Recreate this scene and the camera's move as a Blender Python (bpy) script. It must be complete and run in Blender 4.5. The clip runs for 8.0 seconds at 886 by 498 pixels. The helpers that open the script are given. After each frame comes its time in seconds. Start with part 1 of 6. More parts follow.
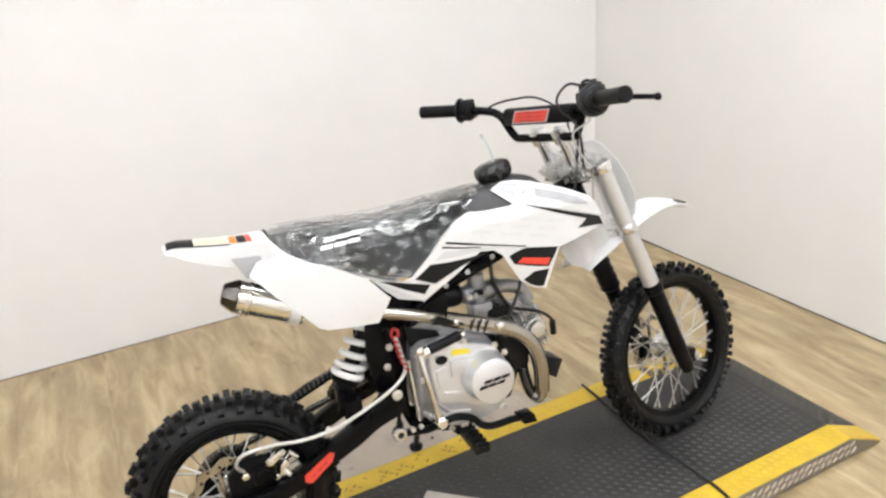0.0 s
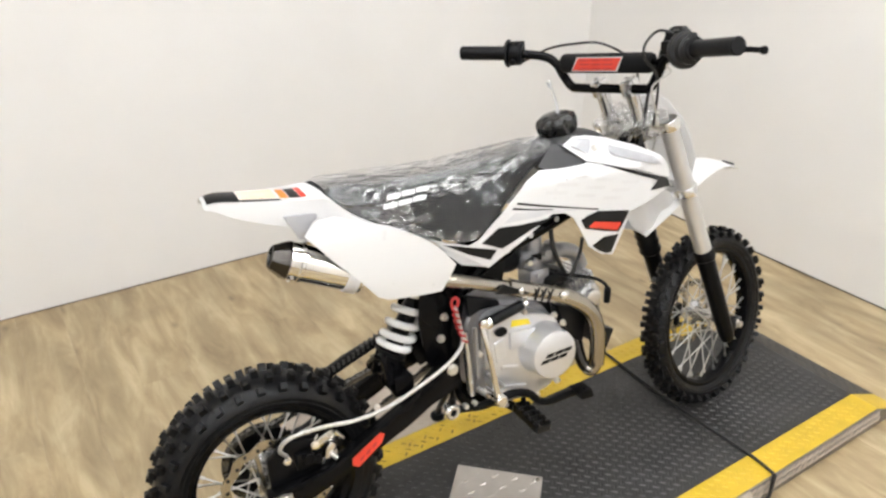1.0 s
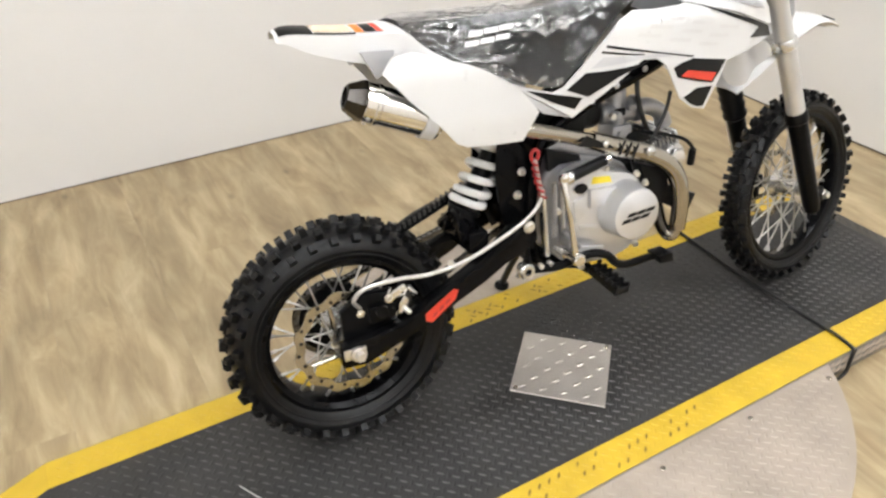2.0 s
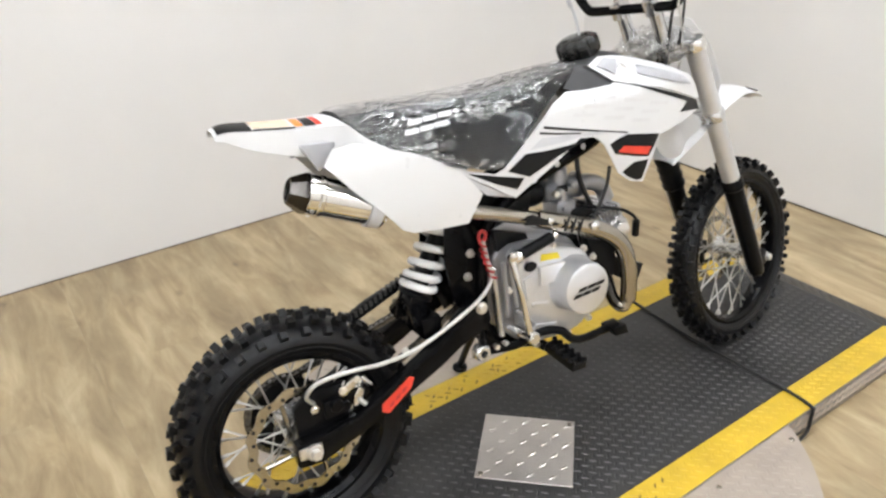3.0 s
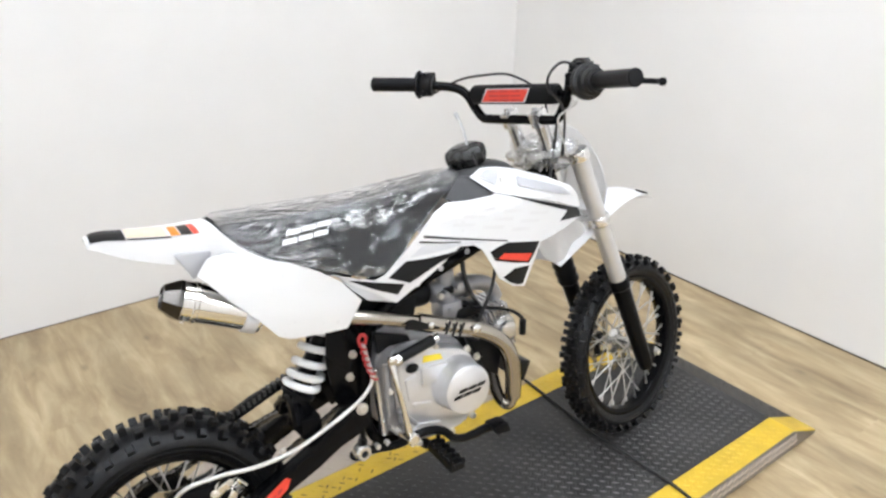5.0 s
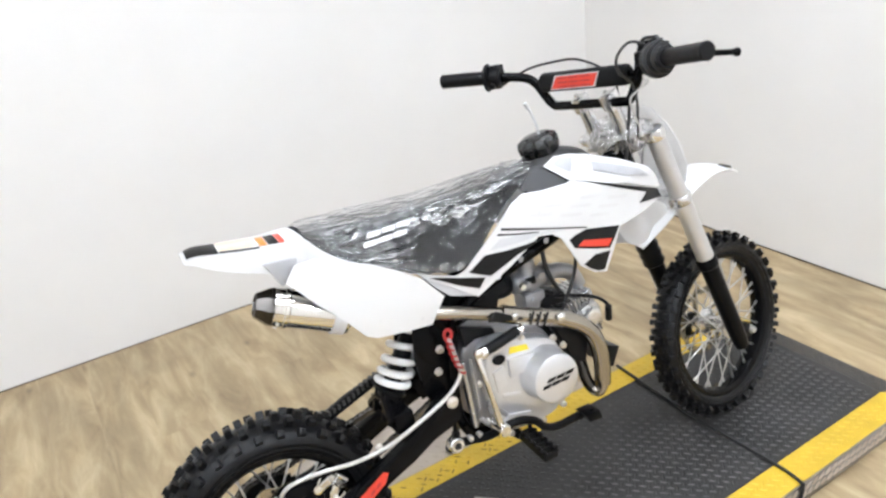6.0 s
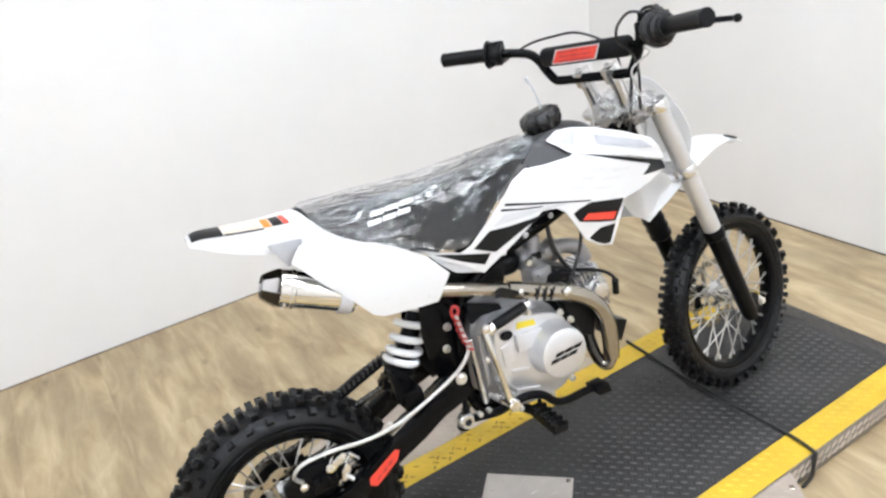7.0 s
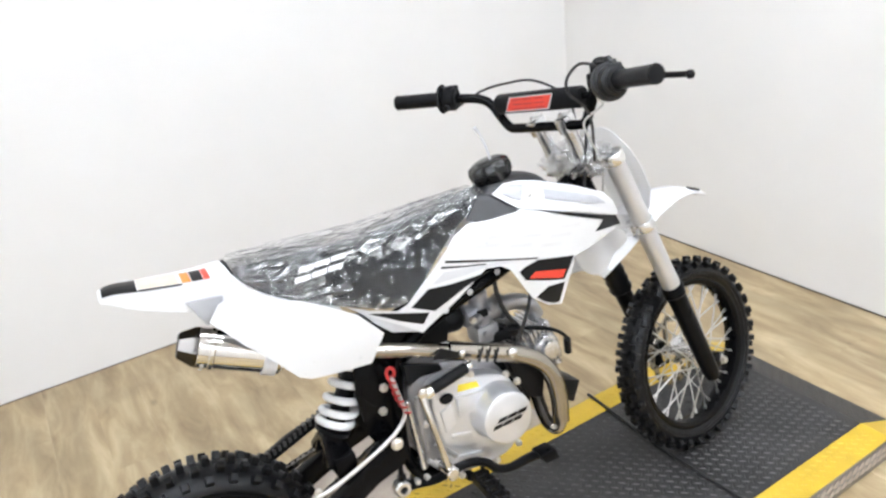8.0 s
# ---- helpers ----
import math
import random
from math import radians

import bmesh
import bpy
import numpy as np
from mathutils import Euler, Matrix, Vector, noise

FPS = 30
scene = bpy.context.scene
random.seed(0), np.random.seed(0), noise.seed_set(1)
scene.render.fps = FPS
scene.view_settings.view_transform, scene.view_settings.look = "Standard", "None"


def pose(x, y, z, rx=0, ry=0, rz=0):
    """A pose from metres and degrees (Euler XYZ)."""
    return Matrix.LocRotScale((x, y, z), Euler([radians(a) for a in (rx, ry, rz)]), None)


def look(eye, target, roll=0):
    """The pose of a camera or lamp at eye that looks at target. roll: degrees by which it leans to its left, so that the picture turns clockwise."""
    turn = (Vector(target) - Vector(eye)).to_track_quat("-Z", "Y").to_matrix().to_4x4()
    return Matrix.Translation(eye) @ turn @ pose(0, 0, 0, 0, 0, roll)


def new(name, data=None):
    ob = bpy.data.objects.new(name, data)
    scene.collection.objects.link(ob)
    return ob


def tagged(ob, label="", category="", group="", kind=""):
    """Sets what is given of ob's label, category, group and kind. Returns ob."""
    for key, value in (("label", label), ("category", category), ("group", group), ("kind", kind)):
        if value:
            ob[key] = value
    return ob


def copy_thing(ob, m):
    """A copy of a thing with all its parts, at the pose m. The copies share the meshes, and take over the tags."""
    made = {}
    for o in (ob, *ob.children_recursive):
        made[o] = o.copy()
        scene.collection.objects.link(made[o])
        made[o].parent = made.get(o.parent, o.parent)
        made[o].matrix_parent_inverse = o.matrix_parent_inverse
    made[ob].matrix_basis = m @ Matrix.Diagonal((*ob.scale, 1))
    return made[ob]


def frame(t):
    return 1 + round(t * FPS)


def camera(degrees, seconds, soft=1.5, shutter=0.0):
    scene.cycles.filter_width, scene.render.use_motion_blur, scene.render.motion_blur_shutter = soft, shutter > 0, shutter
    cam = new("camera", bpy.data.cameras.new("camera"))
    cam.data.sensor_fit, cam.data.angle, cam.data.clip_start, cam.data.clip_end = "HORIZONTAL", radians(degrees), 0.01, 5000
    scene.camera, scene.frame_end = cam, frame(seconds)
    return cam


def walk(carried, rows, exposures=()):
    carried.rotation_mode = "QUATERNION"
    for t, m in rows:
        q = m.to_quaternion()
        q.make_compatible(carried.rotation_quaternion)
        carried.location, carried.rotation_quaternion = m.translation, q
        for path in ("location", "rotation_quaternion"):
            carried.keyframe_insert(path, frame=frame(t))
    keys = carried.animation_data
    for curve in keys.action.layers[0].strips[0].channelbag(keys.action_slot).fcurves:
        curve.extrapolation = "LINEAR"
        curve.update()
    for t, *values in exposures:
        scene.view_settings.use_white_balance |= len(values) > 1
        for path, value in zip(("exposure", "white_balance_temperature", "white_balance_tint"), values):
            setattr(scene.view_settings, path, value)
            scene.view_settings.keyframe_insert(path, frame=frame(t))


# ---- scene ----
cam = camera(62.2, 8.0, soft=2.5)
UNIT = 0.91
PATH = [
    (0, (-0.126, -1.315, 1.273), (0.685, 0.349, 0.518), -4.4),
    (0.1, (-0.169, -1.244, 1.240), (0.670, 0.362, 0.519), -4.3),
    (0.2, (-0.193, -1.195, 1.257), (0.688, 0.392, 0.545), -1.8),
    (0.3, (-0.213, -1.165, 1.272), (0.742, 0.367, 0.534), 0.5),
    (0.4, (-0.244, -1.112, 1.280), (0.788, 0.377, 0.557), 1.7),
    (0.5, (-0.256, -1.109, 1.292), (0.796, 0.423, 0.553), 1.3),
    (0.7, (-0.281, -1.066, 1.285), (0.712, 0.408, 0.483), 0.9),
    (0.9, (-0.291, -1.033, 1.264), (0.675, 0.431, 0.412), 0.4),
    (1, (-0.295, -1.024, 1.250), (0.670, 0.476, 0.346), 0.0),
    (1.2, (-0.289, -1.012, 1.215), (0.589, 0.437, 0.250), -1.0),
    (1.4, (-0.310, -0.994, 1.191), (0.523, 0.430, 0.152), -2.5),
    (1.5, (-0.327, -0.990, 1.167), (0.484, 0.464, 0.058), -2.7),
    (1.7, (-0.342, -0.985, 1.146), (0.451, 0.458, 0.010), -1.4),
    (2.8, (-0.367, -0.953, 1.124), (0.528, 0.524, 0.115), -0.4),
    (3, (-0.333, -0.967, 1.139), (0.637, 0.501, 0.188), -2.3),
    (3.2, (-0.300, -0.986, 1.152), (0.711, 0.415, 0.247), -2.8),
    (3.4, (-0.276, -1.005, 1.155), (0.815, 0.348, 0.270), -2.5),
    (3.5, (-0.265, -1.012, 1.156), (0.880, 0.352, 0.246), -1.6),
    (3.7, (-0.241, -1.023, 1.160), (0.925, 0.275, 0.289), -1.8),
    (3.9, (-0.229, -1.029, 1.168), (0.957, 0.253, 0.300), -2.9),
    (4, (-0.223, -1.036, 1.173), (0.995, 0.289, 0.300), -3.0),
    (4.2, (-0.218, -1.037, 1.184), (1.016, 0.319, 0.385), -2.3),
    (5.3, (-0.214, -1.039, 1.263), (0.867, 0.416, 0.419), 1.3),
    (5.5, (-0.208, -1.036, 1.269), (0.893, 0.413, 0.438), 1.7),
    (5.7, (-0.205, -1.053, 1.271), (0.794, 0.429, 0.490), -3.3),
    (5.9, (-0.203, -1.057, 1.260), (0.743, 0.445, 0.454), -6.0),
    (6, (-0.209, -1.056, 1.257), (0.694, 0.514, 0.411), -6.2),
    (6.2, (-0.212, -1.051, 1.245), (0.637, 0.473, 0.374), -6.8),
    (6.4, (-0.208, -1.049, 1.240), (0.647, 0.462, 0.352), -6.9),
    (6.5, (-0.207, -1.058, 1.241), (0.660, 0.499, 0.334), -7.6),
    (6.7, (-0.218, -1.053, 1.240), (0.614, 0.478, 0.365), -8.3),
    (7, (-0.206, -1.069, 1.240), (0.662, 0.507, 0.365), -8.3),
    (7.2, (-0.207, -1.072, 1.242), (0.658, 0.457, 0.397), -7.8),
    (7.5, (-0.198, -1.073, 1.251), (0.731, 0.478, 0.396), -6.8),
    (7.6, (-0.182, -1.067, 1.263), (0.750, 0.422, 0.416), -5.4),
    (7.7, (-0.172, -1.063, 1.255), (0.785, 0.410, 0.408), -4.4),
    (8, (-0.072, -1.043, 1.252), (0.833, 0.540, 0.431), -6.5),
]
walk(cam, [(t, look(eye, target, roll)) for t, eye, target, roll in PATH],
     [(0, -0.22, 6700, 10), (0.5, -0.25, 6700, 10), (1.5, -0.29, 6900, 10), (3.0, -0.34, 6600, 10), (3.5, -0.28, 6450, 10), (4.2, -0.25, 6400, 10), (5.5, -0.18, 6300, 10), (6.5, -0.12, 6250, 10), (8.0, -0.10, 6250, 10)])

# ---------------------------------------------------------------- world
world = bpy.data.worlds.new("world")
world.use_nodes = True
world.node_tree.nodes["Background"].inputs[0].default_value = (0.8, 0.85, 0.9, 1)
world.node_tree.nodes["Background"].inputs[1].default_value = 0.05
scene.world = world

FLOOR = -0.068           # floor level; the lift's deck is level 0
WALL_X, WALL_Y = 2.329, 1.650
BACK_X, BACK_Y = -3.6, -3.6
CEIL = 2.75
LAMP = 39.5             # brightness of the ceiling panels


# ---------------------------------------------------------------- materials
def material(name, color, rough=0.5, metal=0.0, vary=0.0, scale=30.0, bump=0.0, bump_scale=200.0, coat=0.0, spec=0.5, fleck=0.0):
    """A procedural surface: two noises vary colour and roughness, a third gives fine relief."""
    m = bpy.data.materials.new(name)
    m.use_nodes = True
    nt = m.node_tree
    n, l = nt.nodes, nt.links
    b = n["Principled BSDF"]
    b.inputs["Roughness"].default_value = rough
    b.inputs["Metallic"].default_value = metal
    b.inputs["Coat Weight"].default_value = coat
    b.inputs["Specular IOR Level"].default_value = spec
    b.inputs["Base Color"].default_value = (*color, 1)
    tc = n.new("ShaderNodeTexCoord")
    if vary:
        big = n.new("ShaderNodeTexNoise")
        big.inputs["Scale"].default_value = scale
        big.inputs["Detail"].default_value = 6
        l.new(tc.outputs["Object"], big.inputs["Vector"])
        ramp = n.new("ShaderNodeMapRange")
        ramp.inputs["From Min"].default_value, ramp.inputs["From Max"].default_value = 0.3, 0.7
        ramp.inputs["To Min"].default_value, ramp.inputs["To Max"].default_value = 1 - vary, 1 + vary
        l.new(big.outputs["Fac"], ramp.inputs["Value"])
        mul = n.new("ShaderNodeVectorMath")
        mul.operation = "SCALE"
        mul.inputs[0].default_value = color
        l.new(ramp.outputs[0], mul.inputs["Scale"])
        l.new(mul.outputs[0], b.inputs["Base Color"])
        rr = n.new("ShaderNodeMapRange")
        rr.inputs["To Min"].default_value, rr.inputs["To Max"].default_value = max(0.02, rough * 0.94), min(1, rough * 1.07)
        fine = n.new("ShaderNodeTexNoise")
        fine.inputs["Scale"].default_value = scale * 4
        l.new(tc.outputs["Object"], fine.inputs["Vector"])
        l.new(fine.outputs["Fac"], rr.inputs["Value"])
        l.new(rr.outputs[0], b.inputs["Roughness"])
    if bump:
        bn = n.new("ShaderNodeTexNoise")
        bn.inputs["Scale"].default_value = bump_scale
        bn.inputs["Detail"].default_value = 3
        l.new(tc.outputs["Object"], bn.inputs["Vector"])
        bp = n.new("ShaderNodeBump")
        bp.inputs["Strength"].default_value = bump
        bp.inputs["Distance"].default_value = 0.002
        l.new(bn.outputs["Fac"], bp.inputs["Height"])
        l.new(bp.outputs[0], b.inputs["Normal"])
    return m


def floor_material():
    """Light oak vinyl: long grain along y, tone by plank."""
    m = bpy.data.materials.new("oak_plank")
    m.use_nodes = True
    n, l = m.node_tree.nodes, m.node_tree.links
    b = n["Principled BSDF"]
    geo = n.new("ShaderNodeNewGeometry")
    info = n.new("ShaderNodeObjectInfo")
    off = n.new("ShaderNodeVectorMath")
    off.operation = "SCALE"
    off.inputs[0].default_value = (0.03, 0.25, 0.10)
    l.new(info.outputs["Random"], off.inputs["Scale"])
    add = n.new("ShaderNodeVectorMath")
    l.new(geo.outputs["Position"], add.inputs[0])
    l.new(off.outputs[0], add.inputs[1])
    mp = n.new("ShaderNodeMapping")
    mp.inputs["Scale"].default_value = (9.5, 2.1, 1.0)
    l.new(add.outputs[0], mp.inputs["Vector"])
    grain = n.new("ShaderNodeTexNoise")
    grain.inputs["Scale"].default_value = 1.6
    grain.inputs["Detail"].default_value = 8
    grain.inputs["Roughness"].default_value = 0.62
    grain.inputs["Distortion"].default_value = 0.6
    l.new(mp.outputs[0], grain.inputs["Vector"])
    mp2 = n.new("ShaderNodeMapping")
    mp2.inputs["Scale"].default_value = (60.0, 3.0, 1.0)
    l.new(add.outputs[0], mp2.inputs["Vector"])
    fine = n.new("ShaderNodeTexNoise")
    fine.inputs["Scale"].default_value = 2.0
    fine.inputs["Detail"].default_value = 5
    l.new(mp2.outputs[0], fine.inputs["Vector"])
    ramp = n.new("ShaderNodeValToRGB")
    e = ramp.color_ramp.elements
    e[0].position, e[0].color = 0.25, (0.222, 0.152, 0.079, 1)
    e[1].position, e[1].color = 0.72, (0.550, 0.445, 0.272, 1)
    mid = e.new(0.5)
    mid.color = (0.395, 0.300, 0.170, 1)
    mixf = n.new("ShaderNodeMath")
    mixf.operation = "MULTIPLY_ADD"
    mixf.inputs[1].default_value = 0.08
    l.new(fine.outputs["Fac"], mixf.inputs[0])
    sub = n.new("ShaderNodeMath")
    sub.operation = "MULTIPLY_ADD"
    sub.inputs[1].default_value = 0.95
    sub.inputs[2].default_value = -0.015
    l.new(grain.outputs["Fac"], sub.inputs[0])
    l.new(sub.outputs[0], mixf.inputs[2])
    l.new(mixf.outputs[0], ramp.inputs[0])
    # knots
    vor = n.new("ShaderNodeTexVoronoi")
    vor.inputs["Scale"].default_value = 1.0
    mp3 = n.new("ShaderNodeMapping")
    mp3.inputs["Scale"].default_value = (9.0, 4.5, 1.0)
    l.new(add.outputs[0], mp3.inputs["Vector"])
    l.new(mp3.outputs[0], vor.inputs["Vector"])
    kr = n.new("ShaderNodeMapRange")
    kr.inputs["From Min"].default_value, kr.inputs["From Max"].default_value = 0.03, 0.13
    kr.inputs["To Min"].default_value, kr.inputs["To Max"].default_value = 0.62, 1.0
    l.new(vor.outputs["Distance"], kr.inputs["Value"])
    tone = n.new("ShaderNodeMapRange")
    tone.inputs["To Min"].default_value, tone.inputs["To Max"].default_value = 0.975, 1.025
    l.new(info.outputs["Random"], tone.inputs["Value"])
    mp4 = n.new("ShaderNodeMapping")
    mp4.inputs["Scale"].default_value = (4.6, 1.7, 1.0)
    l.new(add.outputs[0], mp4.inputs["Vector"])
    blot = n.new("ShaderNodeTexNoise")
    blot.inputs["Scale"].default_value = 1.0
    blot.inputs["Detail"].default_value = 3
    blot.inputs["Distortion"].default_value = 1.2
    l.new(mp4.outputs[0], blot.inputs["Vector"])
    br = n.new("ShaderNodeMapRange")
    br.inputs["From Min"].default_value, br.inputs["From Max"].default_value = 0.3, 0.62
    br.inputs["To Min"].default_value, br.inputs["To Max"].default_value = 0.77, 1.06
    l.new(blot.outputs["Fac"], br.inputs["Value"])
    patch = n.new("ShaderNodeMath")
    patch.operation = "MULTIPLY"
    l.new(br.outputs[0], patch.inputs[0])
    l.new(tone.outputs[0], patch.inputs[1])
    km = n.new("ShaderNodeMath")
    km.operation = "MULTIPLY"
    l.new(kr.outputs[0], km.inputs[0])
    l.new(patch.outputs[0], km.inputs[1])
    sc = n.new("ShaderNodeVectorMath")
    sc.operation = "SCALE"
    l.new(ramp.outputs[0], sc.inputs[0])
    l.new(km.outputs[0], sc.inputs["Scale"])
    l.new(sc.outputs[0], b.inputs["Base Color"])
    b.inputs["Roughness"].default_value = 0.38
    bp = n.new("ShaderNodeBump")
    bp.inputs["Strength"].default_value = 0.15
    bp.inputs["Distance"].default_value = 0.001
    l.new(fine.outputs["Fac"], bp.inputs["Height"])
    l.new(bp.outputs[0], b.inputs["Normal"])
    return m


def film_material(name, cloudy, glint_amount, bump, gain=1.0):
    """Thin clear plastic film: see-through where tight; where folded, glints are painted into random cells' shine."""
    m = bpy.data.materials.new(name)
    m.use_nodes = True
    n, l = m.node_tree.nodes, m.node_tree.links
    n.remove(n["Principled BSDF"])
    out = n["Material Output"]
    tr = n.new("ShaderNodeBsdfTransparent")
    tr.inputs[0].default_value = (0.95, 0.955, 0.955, 1)
    gl = n.new("ShaderNodeBsdfGlossy")
    gl.inputs["Roughness"].default_value = 0.09
    gl.inputs["Color"].default_value = (1, 1, 1, 1)
    fr = n.new("ShaderNodeFresnel")
    fr.inputs["IOR"].default_value = 1.5
    tc = n.new("ShaderNodeTexCoord")
    mp = n.new("ShaderNodeMapping")
    mp.inputs["Scale"].default_value = (75, 210, 230)
    mp.inputs["Rotation"].default_value = (0, 0.35, 0.15)
    l.new(tc.outputs["Object"], mp.inputs["Vector"])
    warp = n.new("ShaderNodeTexNoise")
    warp.inputs["Scale"].default_value = 0.9
    warp.inputs["Detail"].default_value = 3
    l.new(mp.outputs[0], warp.inputs["Vector"])
    bent = n.new("ShaderNodeVectorMath")
    bent.operation = "MULTIPLY_ADD"
    bent.inputs[1].default_value = (2.4, 2.4, 2.4)
    l.new(warp.outputs["Color"], bent.inputs[0])
    l.new(mp.outputs[0], bent.inputs[2])
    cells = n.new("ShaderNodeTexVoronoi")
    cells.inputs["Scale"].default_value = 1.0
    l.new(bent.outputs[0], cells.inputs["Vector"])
    bp = n.new("ShaderNodeBump")
    bp.inputs["Strength"].default_value = bump
    bp.inputs["Distance"].default_value = 0.003
    l.new(cells.outputs["Distance"], bp.inputs["Height"])
    l.new(bp.outputs[0], gl.inputs["Normal"])
    l.new(bp.outputs[0], fr.inputs["Normal"])
    steep = n.new("ShaderNodeMath")
    steep.operation = "MULTIPLY_ADD"
    steep.inputs[1].default_value = 3.0 * gain
    steep.inputs[2].default_value = 0.9 * gain
    l.new(fr.outputs[0], steep.inputs[0])
    fac = n.new("ShaderNodeMath")
    fac.operation = "MULTIPLY"
    l.new(fr.outputs[0], fac.inputs[0])
    l.new(steep.outputs[0], fac.inputs[1])
    # random cells get a higher reflectance: glints painted in
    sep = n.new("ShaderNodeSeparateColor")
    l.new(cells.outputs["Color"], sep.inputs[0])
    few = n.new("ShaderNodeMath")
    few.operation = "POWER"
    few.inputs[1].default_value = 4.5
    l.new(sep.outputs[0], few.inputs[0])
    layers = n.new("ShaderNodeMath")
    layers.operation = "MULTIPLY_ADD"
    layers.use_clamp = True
    layers.inputs[1].default_value = glint_amount
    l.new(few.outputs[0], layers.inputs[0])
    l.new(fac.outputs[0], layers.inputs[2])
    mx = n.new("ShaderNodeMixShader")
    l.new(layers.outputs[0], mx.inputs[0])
    haze = n.new("ShaderNodeBsdfDiffuse")
    haze.inputs[0].default_value = (0.85, 0.85, 0.85, 1)
    hz = n.new("ShaderNodeMixShader")
    hz.inputs[0].default_value = cloudy
    l.new(tr.outputs[0], hz.inputs[1])
    l.new(haze.outputs[0], hz.inputs[2])
    l.new(hz.outputs[0], mx.inputs[1])
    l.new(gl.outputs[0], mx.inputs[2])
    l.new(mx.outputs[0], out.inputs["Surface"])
    return m


def emitter(name, strength):
    m = bpy.data.materials.new(name)
    m.use_nodes = True
    b = m.node_tree.nodes["Principled BSDF"]
    b.inputs["Base Color"].default_value = (0.9, 0.9, 0.9, 1)
    b.inputs["Emission Color"].default_value = (0.90, 0.955, 1.04, 1)
    b.inputs["Emission Strength"].default_value = strength
    return m


def thin_white():
    """Thin white plastic that lets some light through."""
    m = material("thin_white_plastic", (0.78, 0.775, 0.77), 0.3, vary=0.008, scale=8, bump=0.03, bump_scale=300)
    n, l = m.node_tree.nodes, m.node_tree.links
    tl = n.new("ShaderNodeBsdfTranslucent")
    tl.inputs[0].default_value = (0.86, 0.855, 0.85, 1)
    mx = n.new("ShaderNodeMixShader")
    mx.inputs[0].default_value = 0.6
    l.new(n["Principled BSDF"].outputs[0], mx.inputs[1])
    l.new(tl.outputs[0], mx.inputs[2])
    l.new(mx.outputs[0], n["Material Output"].inputs["Surface"])
    return m


WALL = material("wall_paint", (0.80, 0.785, 0.765), 0.55, vary=0.02, scale=3, bump=0.12, bump_scale=260)
CEILING = material("ceiling_paint", (0.78, 0.78, 0.77), 0.8, vary=0.03, scale=4)
OAK = floor_material()
SUBFLOOR = material("subfloor", (0.26, 0.195, 0.12), 0.8, vary=0.1)
GAP_DARK = material("dark_wall_gap", (0.07, 0.054, 0.036), 0.7, vary=0.6, scale=9)
DECK = material("charcoal_deck_paint", (0.030, 0.029, 0.028), 0.45, spec=0.40, vary=0.3, scale=7, bump=0.25, bump_scale=500)
YELLOW = material("safety_yellow_paint", (0.58, 0.385, 0.025), 0.42, vary=0.12, scale=14, bump=0.15, bump_scale=300)
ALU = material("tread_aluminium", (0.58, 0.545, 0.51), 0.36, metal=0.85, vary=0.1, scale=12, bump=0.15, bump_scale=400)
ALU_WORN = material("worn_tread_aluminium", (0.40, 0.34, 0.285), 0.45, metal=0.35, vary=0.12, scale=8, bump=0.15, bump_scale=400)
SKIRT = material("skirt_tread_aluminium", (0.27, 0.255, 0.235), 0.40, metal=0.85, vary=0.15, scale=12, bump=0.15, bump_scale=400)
RUBBER = material("tyre_rubber", (0.0045, 0.0045, 0.005), 0.34, vary=0.35, scale=25, bump=0.25, bump_scale=350, spec=0.25)
CABLE = material("cable_sheath", (0.012, 0.012, 0.012), 0.5, vary=0.2)
WHITE = material("white_plastic", (0.675, 0.67, 0.665), 0.28, vary=0.006, scale=8, bump=0.03, bump_scale=300, coat=0.1)
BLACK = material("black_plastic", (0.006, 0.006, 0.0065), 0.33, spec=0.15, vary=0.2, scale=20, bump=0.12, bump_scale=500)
CHAINSTEEL = material("oiled_chain_steel", (0.16, 0.155, 0.15), 0.26, metal=1.0, vary=0.4, scale=60)
HOUSING = material("worn_black_plastic", (0.014, 0.014, 0.0145), 0.4, spec=0.25, vary=0.2, scale=25, bump=0.12, bump_scale=400)
GREY = material("dark_grey_tank_plastic", (0.030, 0.030, 0.031), 0.42, vary=0.15, scale=15, bump=0.1, bump_scale=500)
GLOSS = material("black_gloss_paint", (0.003, 0.003, 0.0034), 0.19, vary=0.2, scale=15, spec=0.11)
FORKBLACK = material("black_anodised", (0.0035, 0.0035, 0.004), 0.28, spec=0.11, vary=0.2, scale=15)
VINYL = material("seat_vinyl", (0.007, 0.007, 0.0075), 0.5, spec=0.12, vary=0.25, scale=18, bump=0.35, bump_scale=420)
CHROME = material("chrome", (0.78, 0.77, 0.75), 0.13, metal=1.0, vary=0.06, scale=10)
HEADALU = material("machined_head_aluminium", (0.60, 0.60, 0.61), 0.2, metal=0.95, vary=0.15, scale=35, bump=0.35, bump_scale=260)
MIRROR = material("mirror_stainless", (0.74, 0.72, 0.68), 0.07, metal=1.0, vary=0.05, scale=10)
STEEL = material("stainless_pipe", (0.38, 0.35, 0.305), 0.15, metal=1.0, vary=0.12, scale=9)
POLISHED = material("polished_aluminium", (0.72, 0.72, 0.72), 0.26, metal=0.95, vary=0.08, scale=20, bump=0.08, bump_scale=300)
CAST = material("cast_aluminium", (0.36, 0.36, 0.37), 0.33, metal=0.7, vary=0.1, scale=30, bump=0.3, bump_scale=600)
ENGINE = material("silver_engine_paint", (0.68, 0.68, 0.69), 0.3, metal=0.7, vary=0.06, scale=22, bump=0.12, bump_scale=500)
